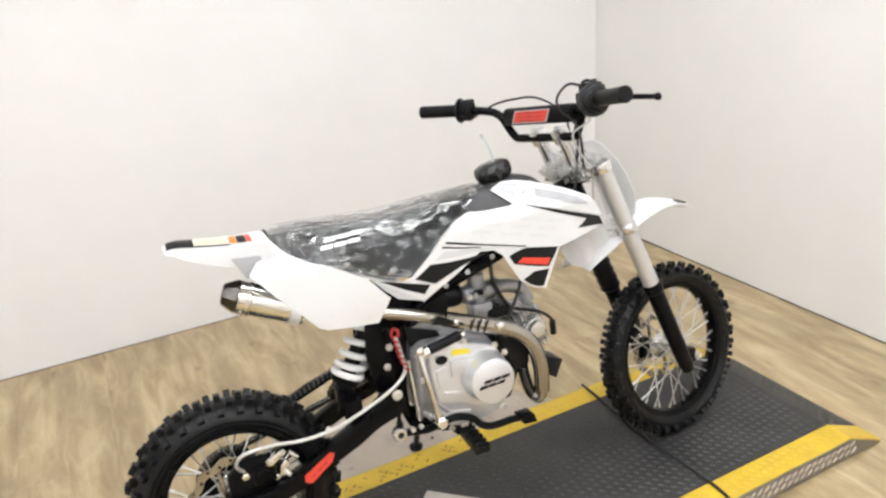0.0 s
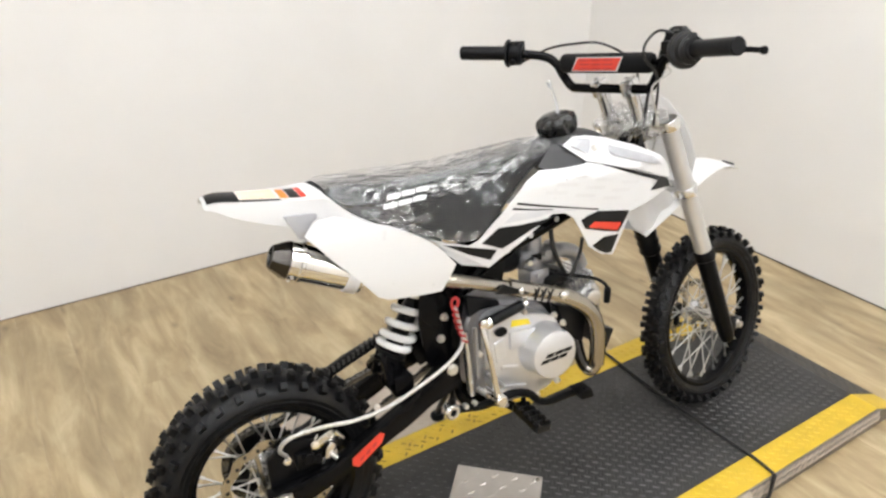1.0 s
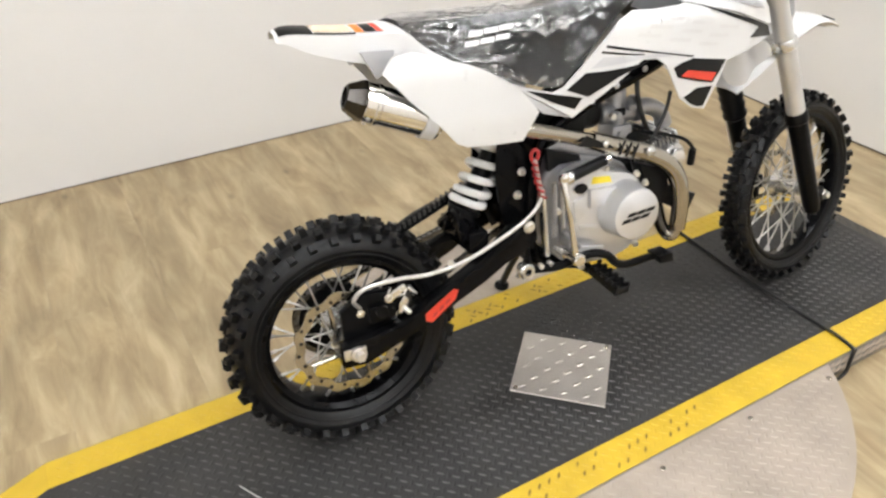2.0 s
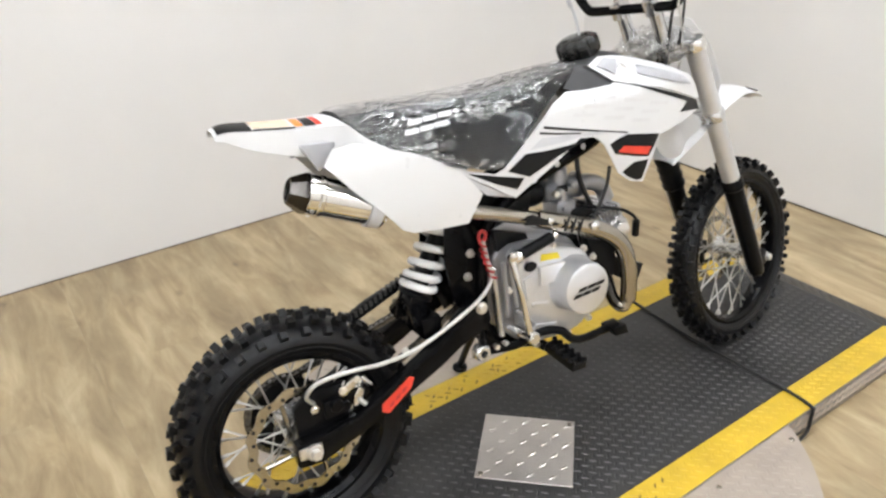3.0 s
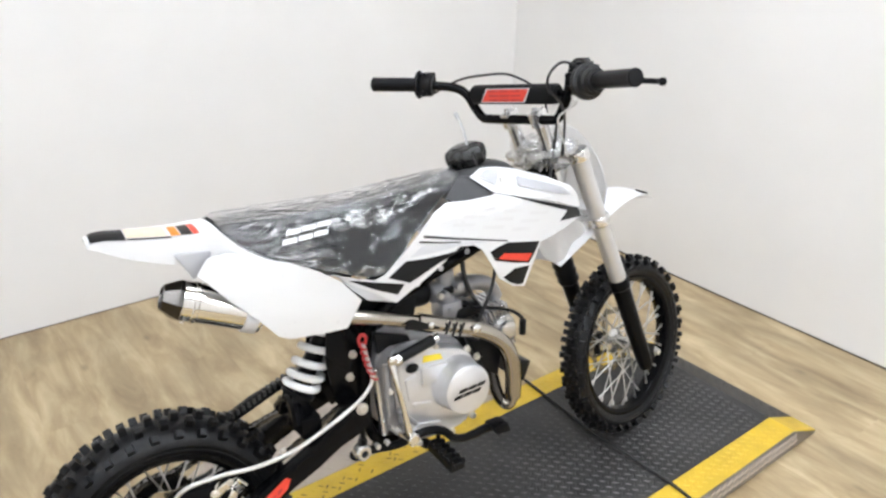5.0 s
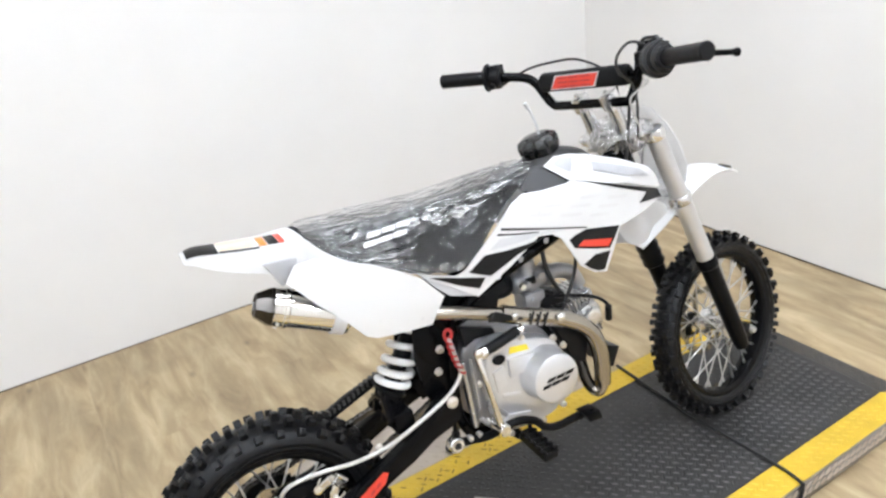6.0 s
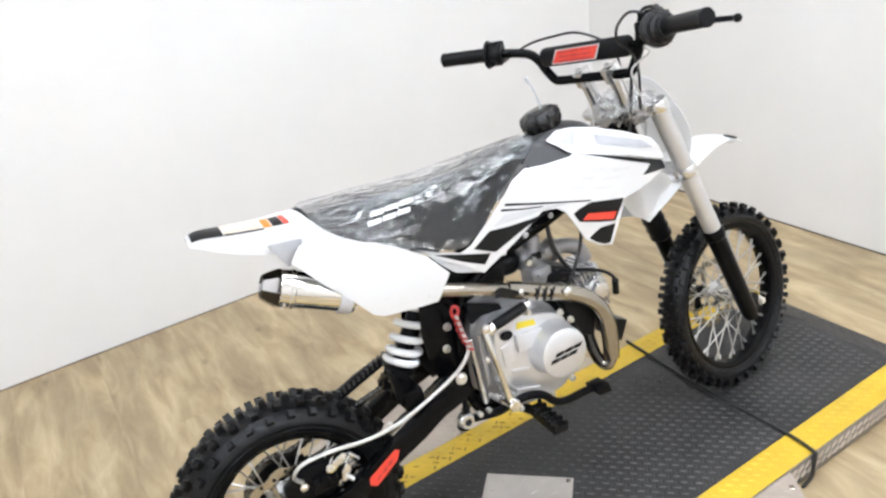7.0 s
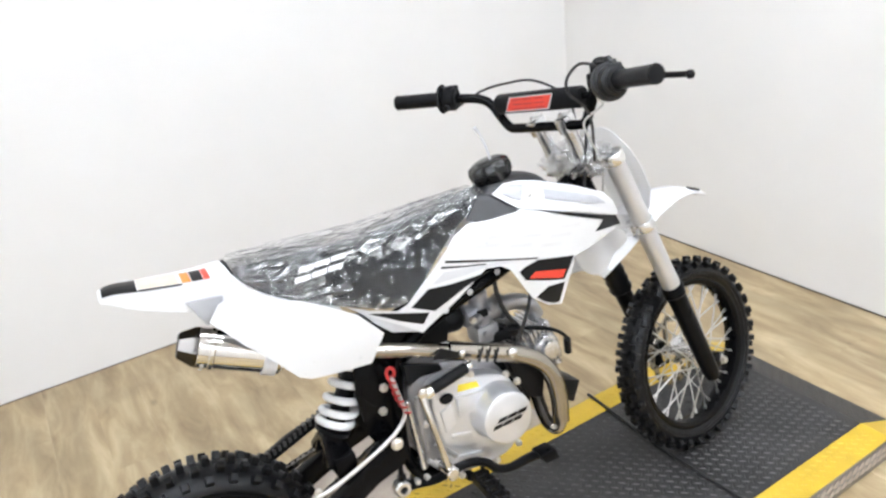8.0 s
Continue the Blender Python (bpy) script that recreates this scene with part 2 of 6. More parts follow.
SPRING = material("white_powder_coat", (0.82, 0.82, 0.81), 0.3, vary=0.03, coat=0.2)
RED = material("red_decal", (0.68, 0.055, 0.03), 0.4, vary=0.08, scale=40)
DARKRED = material("dark_red_plastic", (0.42, 0.03, 0.03), 0.4, vary=0.1, scale=40)
INK = material("black_decal", (0.005, 0.005, 0.0055), 0.4, vary=0.1, spec=0.25)
PALE = material("pale_grey_decal", (0.55, 0.55, 0.56), 0.4, vary=0.05)
TAN = material("tan_label", (0.72, 0.58, 0.42), 0.5, vary=0.08, scale=60)
ORANGE = material("orange_label", (0.8, 0.22, 0.03), 0.45, vary=0.05)
SOFT = material("faint_grey_decal", (0.64, 0.63, 0.625), 0.35, vary=0.03)
LABELYEL = material("yellow_label", (0.75, 0.58, 0.03), 0.45, vary=0.05)
HOSE = material("braided_hose", (0.62, 0.61, 0.59), 0.3, metal=0.6, vary=0.1, scale=80, bump=0.4, bump_scale=900)
ROTOR = material("brake_rotor_steel", (0.40, 0.37, 0.31), 0.24, metal=1.0, vary=0.1, scale=20)
# third value paints glints into cells, last one adds sheen
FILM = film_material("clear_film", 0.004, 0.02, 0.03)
CREASED_GLINTS = film_material("creased_film_glints", 0.012, 0.70, 0.5, 1.2)
LOOSE_SHEEN = film_material("loose_film_sheen", 0.05, 0.10, 0.12, 1.9)
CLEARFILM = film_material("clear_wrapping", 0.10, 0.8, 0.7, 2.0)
THINWHITE = thin_white()
LIGHT = emitter("panel_diffuser", LAMP)
TITAN = material("smoked_titanium", (0.06, 0.055, 0.05), 0.16, metal=1.0, vary=0.2, scale=14)
WORN_GLINT = material("worn_deck_tread_glint", (0.060, 0.058, 0.056), 0.33, metal=0.3, spec=0.5, vary=0.3, scale=12)
DIRTY = material("dirty_yellow_tread", (0.22, 0.145, 0.014), 0.5, vary=0.5, scale=40)
SATIN = material("satin_fork_tube", (0.60, 0.595, 0.59), 0.32, metal=0.65, vary=0.05, scale=15)
INSET = material("grey_translucent_inset", (0.40, 0.40, 0.41), 0.3, vary=0.05)
CAP = material("glossy_black_cap", (0.008, 0.008, 0.008), 0.16, vary=0.1, spec=0.5, bump=0.1, bump_scale=120)
SPOKE = material("zinc_spoke", (0.55, 0.54, 0.52), 0.34, metal=0.9, vary=0.1, scale=40)
NICKEL = material("zinc_bolt", (0.72, 0.7, 0.66), 0.28, metal=0.9, vary=0.1, scale=60)
BLUEISH = material("milky_hose", (0.55, 0.56, 0.57), 0.35, vary=0.05)


# ---------------------------------------------------------------- mesh helpers
def part(name, bm, mat, parent=None, label="", smooth=True, sharp=35.0, data=None, m=None):
    """Links a bmesh as one mesh object under a thing or a part; m moves its vertices first."""
    if m is not None:
        bmesh.ops.transform(bm, matrix=m, verts=bm.verts)
    bmesh.ops.recalc_face_normals(bm, faces=bm.faces)
    me = bpy.data.meshes.new(name)
    for f in bm.faces:
        f.smooth = smooth
    bm.to_mesh(me)
    bm.free()
    if smooth:
        me.set_sharp_from_angle(angle=radians(sharp))
    for one in (mat if isinstance(mat, (list, tuple)) else (mat,)):
        me.materials.append(one)
    ob = new(name, me)
    ob.parent = parent
    if label:
        ob["label"] = label
    return ob


def again(name, source, parent, m, label=""):
    """Another object on the mesh of source, at the pose m in its parent."""
    ob = new(name, source.data)
    ob.parent = parent
    ob.matrix_local = m
    if label:
        ob["label"] = label
    return ob


def box(bm, lo, hi, bevel=0.0, seg=2, m=None):
    r = bmesh.ops.create_cube(bm, size=1.0)
    vs = r["verts"]
    lo, hi = Vector(lo), Vector(hi)
    for v in vs:
        v.co = Vector([(lo[i] + hi[i]) / 2 + v.co[i] * (hi[i] - lo[i]) for i in range(3)])
    if m is not None:
        bmesh.ops.transform(bm, matrix=m, verts=vs)
    if bevel:
        es = list({e for v in vs for e in v.link_edges})
        bmesh.ops.bevel(bm, geom=es, offset=bevel, segments=seg, affect="EDGES", profile=0.6)
    return bm


def smoothed(pts, n=8, closed=False):
    """Catmull-Rom points through pts."""
    p = [Vector(q) for q in pts]
    k = len(p)
    out = []
    for i in range(k if closed else k - 1):
        a, b, c, d = (p[(i - 1) % k], p[i], p[(i + 1) % k], p[(i + 2) % k]) if closed else (p[max(i - 1, 0)], p[i], p[i + 1], p[min(i + 2, k - 1)])
        for j in range(n):
            t = j / n
            out.append(0.5 * (2 * b + (c - a) * t + (2 * a - 5 * b + 4 * c - d) * t * t + (3 * b - a - 3 * c + d) * t ** 3))
    if not closed:
        out.append(p[-1])
    return out


def tube(bm, pts, radius, sides=12, smooth=0, caps=True, closed=False):
    """Sweeps a circle along a path. radius: a number, or one for each given point."""
    p = [Vector(q) for q in pts]
    rs = list(radius) if isinstance(radius, (list, tuple)) else [radius] * len(p)
    if smooth:
        q = smoothed([(v.x, v.y, v.z) for v in p], smooth, closed)
        if isinstance(radius, (list, tuple)):
            rs = [float(v) for v in np.interp(np.linspace(0, len(p) - 1, len(q)), range(len(p)), rs)]
        else:
            rs = [radius] * len(q)
        p = q
    n = len(p)
    tan = [((p[(i + 1) % n] - p[i - 1]) if closed else (p[min(i + 1, n - 1)] - p[max(i - 1, 0)])).normalized() for i in range(n)]
    up = Vector((0, 0, 1)) if abs(tan[0].z) < 0.9 else Vector((0, 1, 0))
    side = tan[0].cross(up).normalized()
    rings = []
    for i in range(n):
        side = (side - tan[i] * side.dot(tan[i])).normalized()
        nor = side.cross(tan[i])
        rings.append([bm.verts.new(p[i] + rs[i] * (math.cos(a) * side + math.sin(a) * nor)) for a in (2 * math.pi * k / sides for k in range(sides))])
    for i in range(n if closed else n - 1):
        a, b = rings[i], rings[(i + 1) % n]
        for k in range(sides):
            bm.faces.new((a[k], a[(k + 1) % sides], b[(k + 1) % sides], b[k]))
    if caps and not closed:
        bm.faces.new(rings[0][::-1])
        bm.faces.new(rings[-1])
    return bm


def aim(a, b):
    """The pose with its origin at a and its z axis towards b."""
    d = Vector(b) - Vector(a)
    return Matrix.Translation(a) @ d.to_track_quat("Z", "Y").to_matrix().to_4x4()


def lathe(bm, profile, m=None, sides=32, closed=False):
    """Turns (radius, height) points round z; m then places the result."""
    rings = []
    for r, h in profile:
        if r < 1e-6:
            rings.append([bm.verts.new((0, 0, h))])
        else:
            rings.append([bm.verts.new((r * math.cos(2 * math.pi * k / sides), r * math.sin(2 * math.pi * k / sides), h)) for k in range(sides)])
    pairs = list(zip(rings, rings[1:])) + ([(rings[-1], rings[0])] if closed else [])
    for a, b in pairs:
        for k in range(sides):
            j = (k + 1) % sides
            q = [a[0]] if len(a) == 1 else [a[k], a[j]]
            q += [b[0]] if len(b) == 1 else [b[j], b[k]]
            if len(set(q)) > 2:
                bm.faces.new(q)
    if m is not None:
        bmesh.ops.transform(bm, matrix=m, verts=[v for ring in rings for v in ring])
    return bm


def rod(bm, a, b, r, sides=12, bevel=0.0):
    """A round bar from a to b with softened ends."""
    L = (Vector(b) - Vector(a)).length
    e = bevel or min(r, L / 2) * 0.2
    return lathe(bm, [(0, 0), (r - e, 0), (r, e), (r, L - e), (r - e, L), (0, L)], aim(a, b), sides)


def bolt(bm, at, way, r=0.007, h=0.006):
    """A hexagonal bolt head with its flange."""
    a = Vector(at)
    m = aim(a, a + Vector(way))
    lathe(bm, [(0, 0), (r * 1.35, 0), (r * 1.35, h * 0.25), (r, h * 0.3), (r, h * 0.85), (r * 0.8, h), (0, h)], m, 6 if r < 0.009 else 12)
    return bm


def slab(bm, outline, y0, y1, bevel=0.0, seg=2):
    """An outline in x and z, as thick as from y0 to y1."""
    vs = [bm.verts.new((x, y0, z)) for x, z in outline]
    f = bm.faces.new(vs)
    r = bmesh.ops.extrude_face_region(bm, geom=[f])
    top = [g for g in r["geom"] if isinstance(g, bmesh.types.BMVert)]
    for v in top:
        v.co.y = y1
    if bevel:
        es = list({e for v in vs + top for e in v.link_edges})
        bmesh.ops.bevel(bm, geom=es, offset=bevel, segments=seg, affect="EDGES", profile=0.6)
    return bm


def panel(bm, outline, depth, thick=0.003, cuts=3, round_=0):
    """A bent sheet: an outline in x and z, laid onto the surface y = depth(x, z)."""
    pts = [(x, z) for x, z in outline]
    if round_:
        pts = [(v.x, v.z) for v in smoothed([(x, 0, z) for x, z in pts], round_, True)]
    vs = [bm.verts.new((x, 0, z)) for x, z in pts]
    f = bm.faces.new(vs)
    bmesh.ops.triangulate(bm, faces=[f])
    for _ in range(cuts):
        long = [e for e in bm.edges if e.calc_length() > 0.022]
        if not long:
            break
        bmesh.ops.subdivide_edges(bm, edges=long, cuts=1)
        bmesh.ops.triangulate(bm, faces=[g for g in bm.faces if len(g.verts) > 3])
    for v in bm.verts:
        v.co.y = depth(v.co.x, v.co.z)
    r = bmesh.ops.extrude_face_region(bm, geom=list(bm.faces))
    for g in r["geom"]:
        if isinstance(g, bmesh.types.BMVert):
            g.co.y += thick
    return bm


def shell(bm, thick):
    """Gives a bent sheet its thickness."""
    bm.normal_update()
    bmesh.ops.recalc_face_normals(bm, faces=bm.faces)
    bmesh.ops.solidify(bm, geom=list(bm.faces), thickness=thick)
    return bm


def loft(bm, sections, closed=False, caps=True):
    """Joins rings of points, each with the same count, into a skin."""
    rings = [[bm.verts.new(p) for p in s] for s in sections]
    k = len(rings[0])
    for a, b in zip(rings, rings[1:]):
        for i in range(k if closed else k - 1):
            bm.faces.new((a[i], a[(i + 1) % k], b[(i + 1) % k], b[i]))
    if caps and closed:
        bm.faces.new(rings[0][::-1])
        bm.faces.new(rings[-1])
    return bm


# ---------------------------------------------------------------- room
def wall(name, lo, hi, label):
    bm = bmesh.new()
    box(bm, lo, hi)
    return tagged(part(name, bm, WALL, smooth=False), label, "wall", kind="structure")


wall("wall_north", (BACK_X - 0.12, WALL_Y, FLOOR), (WALL_X + 0.12, WALL_Y + 0.12, CEIL), "plain off-white painted showroom wall behind the bike")
wall("wall_east", (WALL_X, BACK_Y - 0.12, FLOOR), (WALL_X + 0.12, WALL_Y, CEIL), "plain off-white painted showroom wall meeting the corner")
wall("wall_south", (BACK_X - 0.12, BACK_Y - 0.12, FLOOR), (WALL_X, BACK_Y, CEIL), "plain off-white painted wall behind the camera")
wall("wall_west", (BACK_X - 0.12, BACK_Y, FLOOR), (BACK_X, WALL_Y, CEIL), "plain off-white painted side wall")
# dark strips stand in for the shaded gap at the walls' feet
for lo, hi in (((WALL_X - 0.003, BACK_Y, FLOOR), (WALL_X - 0.0005, WALL_Y - 0.004, FLOOR + 0.0055)), ((BACK_X, WALL_Y - 0.003, FLOOR), (WALL_X - 0.004, WALL_Y - 0.0005, FLOOR + 0.003))):
    bm = bmesh.new()
    box(bm, lo, hi)
    tagged(part("trim", bm, GAP_DARK, smooth=False), "thin dark strip standing in for the gap at the foot of the wall", "trim", kind="structure")
bm = bmesh.new()
box(bm, (BACK_X - 0.12, BACK_Y - 0.12, CEIL), (WALL_X + 0.12, WALL_Y + 0.12, CEIL + 0.1))
tagged(part("ceiling", bm, CEILING, smooth=False), "plain white flat ceiling", "ceiling", kind="structure")
bm = bmesh.new()
box(bm, (BACK_X - 0.12, BACK_Y - 0.12, FLOOR - 0.1), (WALL_X + 0.12, WALL_Y + 0.12, FLOOR - 0.004))
FLOOR_OB = tagged(part("floor", bm, SUBFLOOR, smooth=False), "light oak vinyl plank floor with fine joints", "floor", kind="structure")


def ceiling_light():
    thing = new("ceiling_light")
    bm = bmesh.new()
    for lo, hi in (((-0.6, -0.09, -0.03), (0.6, -0.07, 0)), ((-0.6, 0.07, -0.03), (0.6, 0.09, 0)), ((-0.6, -0.07, -0.03), (-0.58, 0.07, 0)), ((0.58, -0.07, -0.03), (0.6, 0.07, 0))):
        box(bm, lo, hi, 0.002, 1)
    part("frame", bm, WHITE, thing)
    bm = bmesh.new()
    box(bm, (-0.578, -0.068, -0.022), (0.578, 0.068, -0.012))
    part("diffuser", bm, LIGHT, thing, "glowing white diffuser", smooth=False)
    return tagged(thing, "slim white framed ceiling light with glowing diffuser", "ceiling light", "ceiling lights")


first = ceiling_light()
first.matrix_basis = pose(-0.1, -1.0, CEIL - 0.001)
for lx, ly in ((1.4, -1.0), (-1.7, -1.0), (-0.1, 0.25), (1.4, 0.25), (-1.7, 0.25), (-0.1, -2.2), (1.4, -2.2), (-1.7, -2.2), (-0.1, -3.2), (1.4, -3.2), (-1.7, -3.2)):
    copy_thing(first, pose(lx, ly, CEIL - 0.001))

# ---------------------------------------------------------------- lift table and turntable
DECK_X0, DECK_X1 = -0.62, 1.648       # the level part
RAMP_X0, RAMP_X1 = -0.78, 1.795
DECK_Y0, DECK_Y1 = -0.386, 0.250
IN_Y0, IN_Y1 = -0.3076, 0.1753          # inner edges of the yellow borders


def lozenge(bm, x, y, z, ang, L=0.027, W=0.0085, h=0.0016, mat=0, tilt=0.0):
    """One raised bar of tread plate: pointed, with a low roof."""
    c, s = math.cos(ang), math.sin(ang)
    base = [(-L / 2, 0), (-L / 5, -W / 2), (L / 5, -W / 2), (L / 2, 0), (L / 5, W / 2), (-L / 5, W / 2)]
    vs = [bm.verts.new((x + u * c - v * s, y + u * s + v * c, z - tilt * (u * c - v * s))) for u, v in base]
    t = [bm.verts.new((x + u * c, y + u * s, z + h - tilt * u * c)) for u in (-L * 0.24, L * 0.24)]
    for q in ((vs[0], vs[1], t[0]), (vs[1], vs[2], t[1], t[0]), (vs[2], vs[3], t[1]), (vs[3], vs[4], t[1]), (vs[4], vs[5], t[0], t[1]), (vs[5], vs[0], t[0])):
        bm.faces.new(q).material_index = mat


def tread(inside, x0, x1, y0, y1, z, step=0.034, turn=0.0, mat=lambda x, y, q: 0, centre=(0, 0), L=0.027, h=0.0016):
    """Staggered rows of tread bars along the direction turn, where inside(x, y) holds."""
    bm = bmesh.new()
    R = math.hypot(x1 - x0, y1 - y0)
    rise = step * 0.56
    for i in range(-int(R / step) - 2, int(R / step) + 3):
        for j in range(-int(R / rise) - 2, int(R / rise) + 3):
            for k, quarter in ((0.0, 0), (0.5, 1)):
                u, v = (i + k + 0.5 * (j % 2)) * step, j * rise
                x = centre[0] + u * math.cos(turn) - v * math.sin(turn)
                y = centre[1] + u * math.sin(turn) + v * math.cos(turn)
                if x0 < x < x1 and y0 < y < y1 and inside(x, y):
                    lozenge(bm, x, y, z, turn + radians(90) * quarter, L, L * (0.33 if quarter else 0.25), h * (1 - 0.35 * quarter), mat(x, y, quarter))
    return bm


lift = new("lift_table")
bm = bmesh.new()
box(bm, (DECK_X0, IN_Y0, FLOOR + 0.002), (DECK_X1, IN_Y1, 0.0))
part("deck", bm, DECK, lift, "charcoal tread-plate deck", smooth=False)
for nm, y0, y1 in (("border", DECK_Y0, IN_Y0), ("border", IN_Y1, DECK_Y1)):
    bm = bmesh.new()
    box(bm, (DECK_X0, y0, FLOOR + 0.012), (DECK_X1, y1, 0.001))
    part(nm, bm, YELLOW, lift, "worn safety-yellow painted border", smooth=False)


def ramp(x_in, x_out, y0, y1, mat, name, label):
    bm = bmesh.new()
    a, b = x_in, x_out
    v = [bm.verts.new(p) for p in ((a, y0, 0.0005), (a, y1, 0.0005), (b, y1, FLOOR + 0.006), (b, y0, FLOOR + 0.006), (a, y0, FLOOR + 0.001), (a, y1, FLOOR + 0.001), (b, y1, FLOOR + 0.001), (b, y0, FLOOR + 0.001))]
    for q in ((0, 1, 2, 3), (7, 6, 5, 4), (0, 3, 7, 4), (1, 5, 6, 2), (3, 2, 6, 7), (0, 4, 5, 1)):
        bm.faces.new([v[i] for i in q])
    return part(name, bm, mat, lift, label, smooth=False)


for xi, xo in ((DECK_X1, RAMP_X1), (DECK_X0, RAMP_X0)):
    ramp(xi, xo, IN_Y0, IN_Y1, DECK, "ramp", "charcoal sloping ramp lip")
    ramp(xi, xo, DECK_Y0, IN_Y0, YELLOW, "ramp_border", "yellow sloping ramp edge")
    ramp(xi, xo, IN_Y1, DECK_Y1, YELLOW, "ramp_border", "yellow sloping ramp edge")
for ys, s in ((DECK_Y0, -1), (DECK_Y1, 1)):
    bm = bmesh.new()
    slab(bm, [(DECK_X0, -0.001), (DECK_X1, -0.001), (RAMP_X1 - 0.01, FLOOR + 0.006), (RAMP_X1 - 0.01, FLOOR + 0.001), (RAMP_X0 + 0.01, FLOOR + 0.001), (RAMP_X0 + 0.01, FLOOR + 0.006)], ys, ys + s * 0.004)
    x = DECK_X0
    k = 0
    while x < DECK_X1:
        for dz in (-0.018, -0.042):
            sub = bmesh.new()
            lozenge(sub, 0, 0, 0, radians(45), 0.030, 0.010, 0.0045, 1)
            me = bpy.data.meshes.new("tmp")
            bmesh.ops.transform(sub, matrix=Matrix.Translation((x + (0.012 if dz < -0.03 else 0), ys + s * 0.004, dz)) @ Matrix.Rotation(radians(90) * -s, 4, "X"), verts=sub.verts)
            sub.to_mesh(me)
            sub.free()
            bm.from_mesh(me)
            bpy.data.meshes.remove(me)
            k += 1
        x += 0.027
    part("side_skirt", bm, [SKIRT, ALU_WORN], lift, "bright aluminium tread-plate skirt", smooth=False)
PLATE_C, PLATE_TURN = (0.5005, -0.0755), radians(-44.5)


def off_plate(x, y):
    u, v = x - PLATE_C[0], y - PLATE_C[1]
    c, s = math.cos(-PLATE_TURN), math.sin(-PLATE_TURN)
    return max(abs(u * c - v * s), abs(u * s + v * c)) > 0.118


# deck bars along turn are paler than crossed ones: their glint is painted in
bm = tread(lambda x, y: off_plate(x, y) and abs(y - IN_Y0) > 0.012 and abs(y - IN_Y1) > 0.012, DECK_X0 + 0.02, DECK_X1 - 0.02, DECK_Y0 + 0.015, DECK_Y1 - 0.015, 0.0008, 0.034, turn=radians(-45), L=0.020,
           mat=lambda x, y, q: (3 if q else 0) if IN_Y0 < y < IN_Y1 else 2 if (q or y > 0) and 0.10 < x < 0.70 and noise.noise(Vector((x * 23, y * 31, 2.0))) > 0.05 else 1)
slope = (0.0005 - FLOOR - 0.006) / (RAMP_X1 - DECK_X1)
for i in range(5):
    for j in range(-14, 14):
        x, y = DECK_X1 + 0.012 + 0.024 * i, (j + 0.5 * (i % 2)) * 0.024 * 1.4 + 0.01
        if IN_Y0 + 0.012 < y < IN_Y1 - 0.012 and x < RAMP_X1 - 0.012:
            lozenge(bm, x, y, 0.0008 - slope * (x - DECK_X1), radians(-45), 0.020, 0.005, 0.0016, 0, slope)
tagged(part("deck_tread", bm, [WORN_GLINT, YELLOW, DIRTY, DECK], lift, smooth=False), kind="stuff")
tagged(lift, "low charcoal tread-plate motorcycle lift with worn yellow borders", "motorcycle lift")

turntable = new("turntable")
bm = bmesh.new()
lathe(bm, [(0, FLOOR + 0.001), (0.644, FLOOR + 0.001), (0.648, -0.010), (0.646, -0.0018), (0, -0.0018)], Matrix.Translation((*PLATE_C, 0)), 96)
# the deck lies over the middle of the disc
part("disc", bm, ALU_WORN, turntable, "worn aluminium tread-plate disc", sharp=25)
bm = tread(lambda x, y: math.hypot(x - PLATE_C[0], y - PLATE_C[1]) < 0.630 and (y < DECK_Y0 - 0.012 or y > DECK_Y1 + 0.012), -0.2, 1.2, -0.8, 0.7, -0.0019, 0.036, turn=radians(-42), centre=PLATE_C, L=0.021)
tagged(part("disc_tread", bm, ALU_WORN, turntable, smooth=False), kind="stuff")
screw = None
for ax, ay in ((0.766, -0.416), (0.499, -0.42), (0.25, -0.425), (1.025, -0.423), (0.35, 0.29), (0.62, 0.29), (0.2, -0.5)):
    if screw is None:
        bm = bmesh.new()
        lathe(bm, [(0, -0.001), (0.0068, -0.001), (0.0068, 0.001), (0.0052, 0.0022), (0.0034, 0.0022), (0.0028, 0.0004), (0, 0.0004)], None, 12)
        screw = part("screw", bm, STEEL, turntable)
        screw.location = (ax, ay, -0.0015)
    else:
        again("screw", screw, turntable, pose(ax, ay, -0.0015))
tagged(turntable, "round aluminium tread-plate turntable under the lift", "turntable")

plate = new("cover_plate")
plate.matrix_basis = Matrix.Translation((*PLATE_C, 0.0006)) @ Matrix.Rotation(PLATE_TURN, 4, "Z")
bm = bmesh.new()
box(bm, (-0.11, -0.107, 0), (0.11, 0.107, 0.0042), 0.0008, 1)
part("plate", bm, ALU, plate, smooth=False)
bm = bmesh.new()
for i in range(-2, 3):
    for j in range(-3, 3):
        u, v = (i + 0.5 * (j % 2)) * 0.050 - 0.010, (j + 0.5) * 0.0345
        if abs(u) < 0.092:
            lozenge(bm, u, v, 0.0042, radians(40), 0.023, 0.0062, 0.0015)
tagged(part("plate_tread", bm, ALU, plate, smooth=False), kind="stuff")
for sx, sy in ((0.098, 0.095), (-0.098, -0.095)):
    again("screw", screw, plate, pose(sx, sy, 0.0045))
tagged(plate, "square bright aluminium tread plate screwed to the deck", "cover plate")

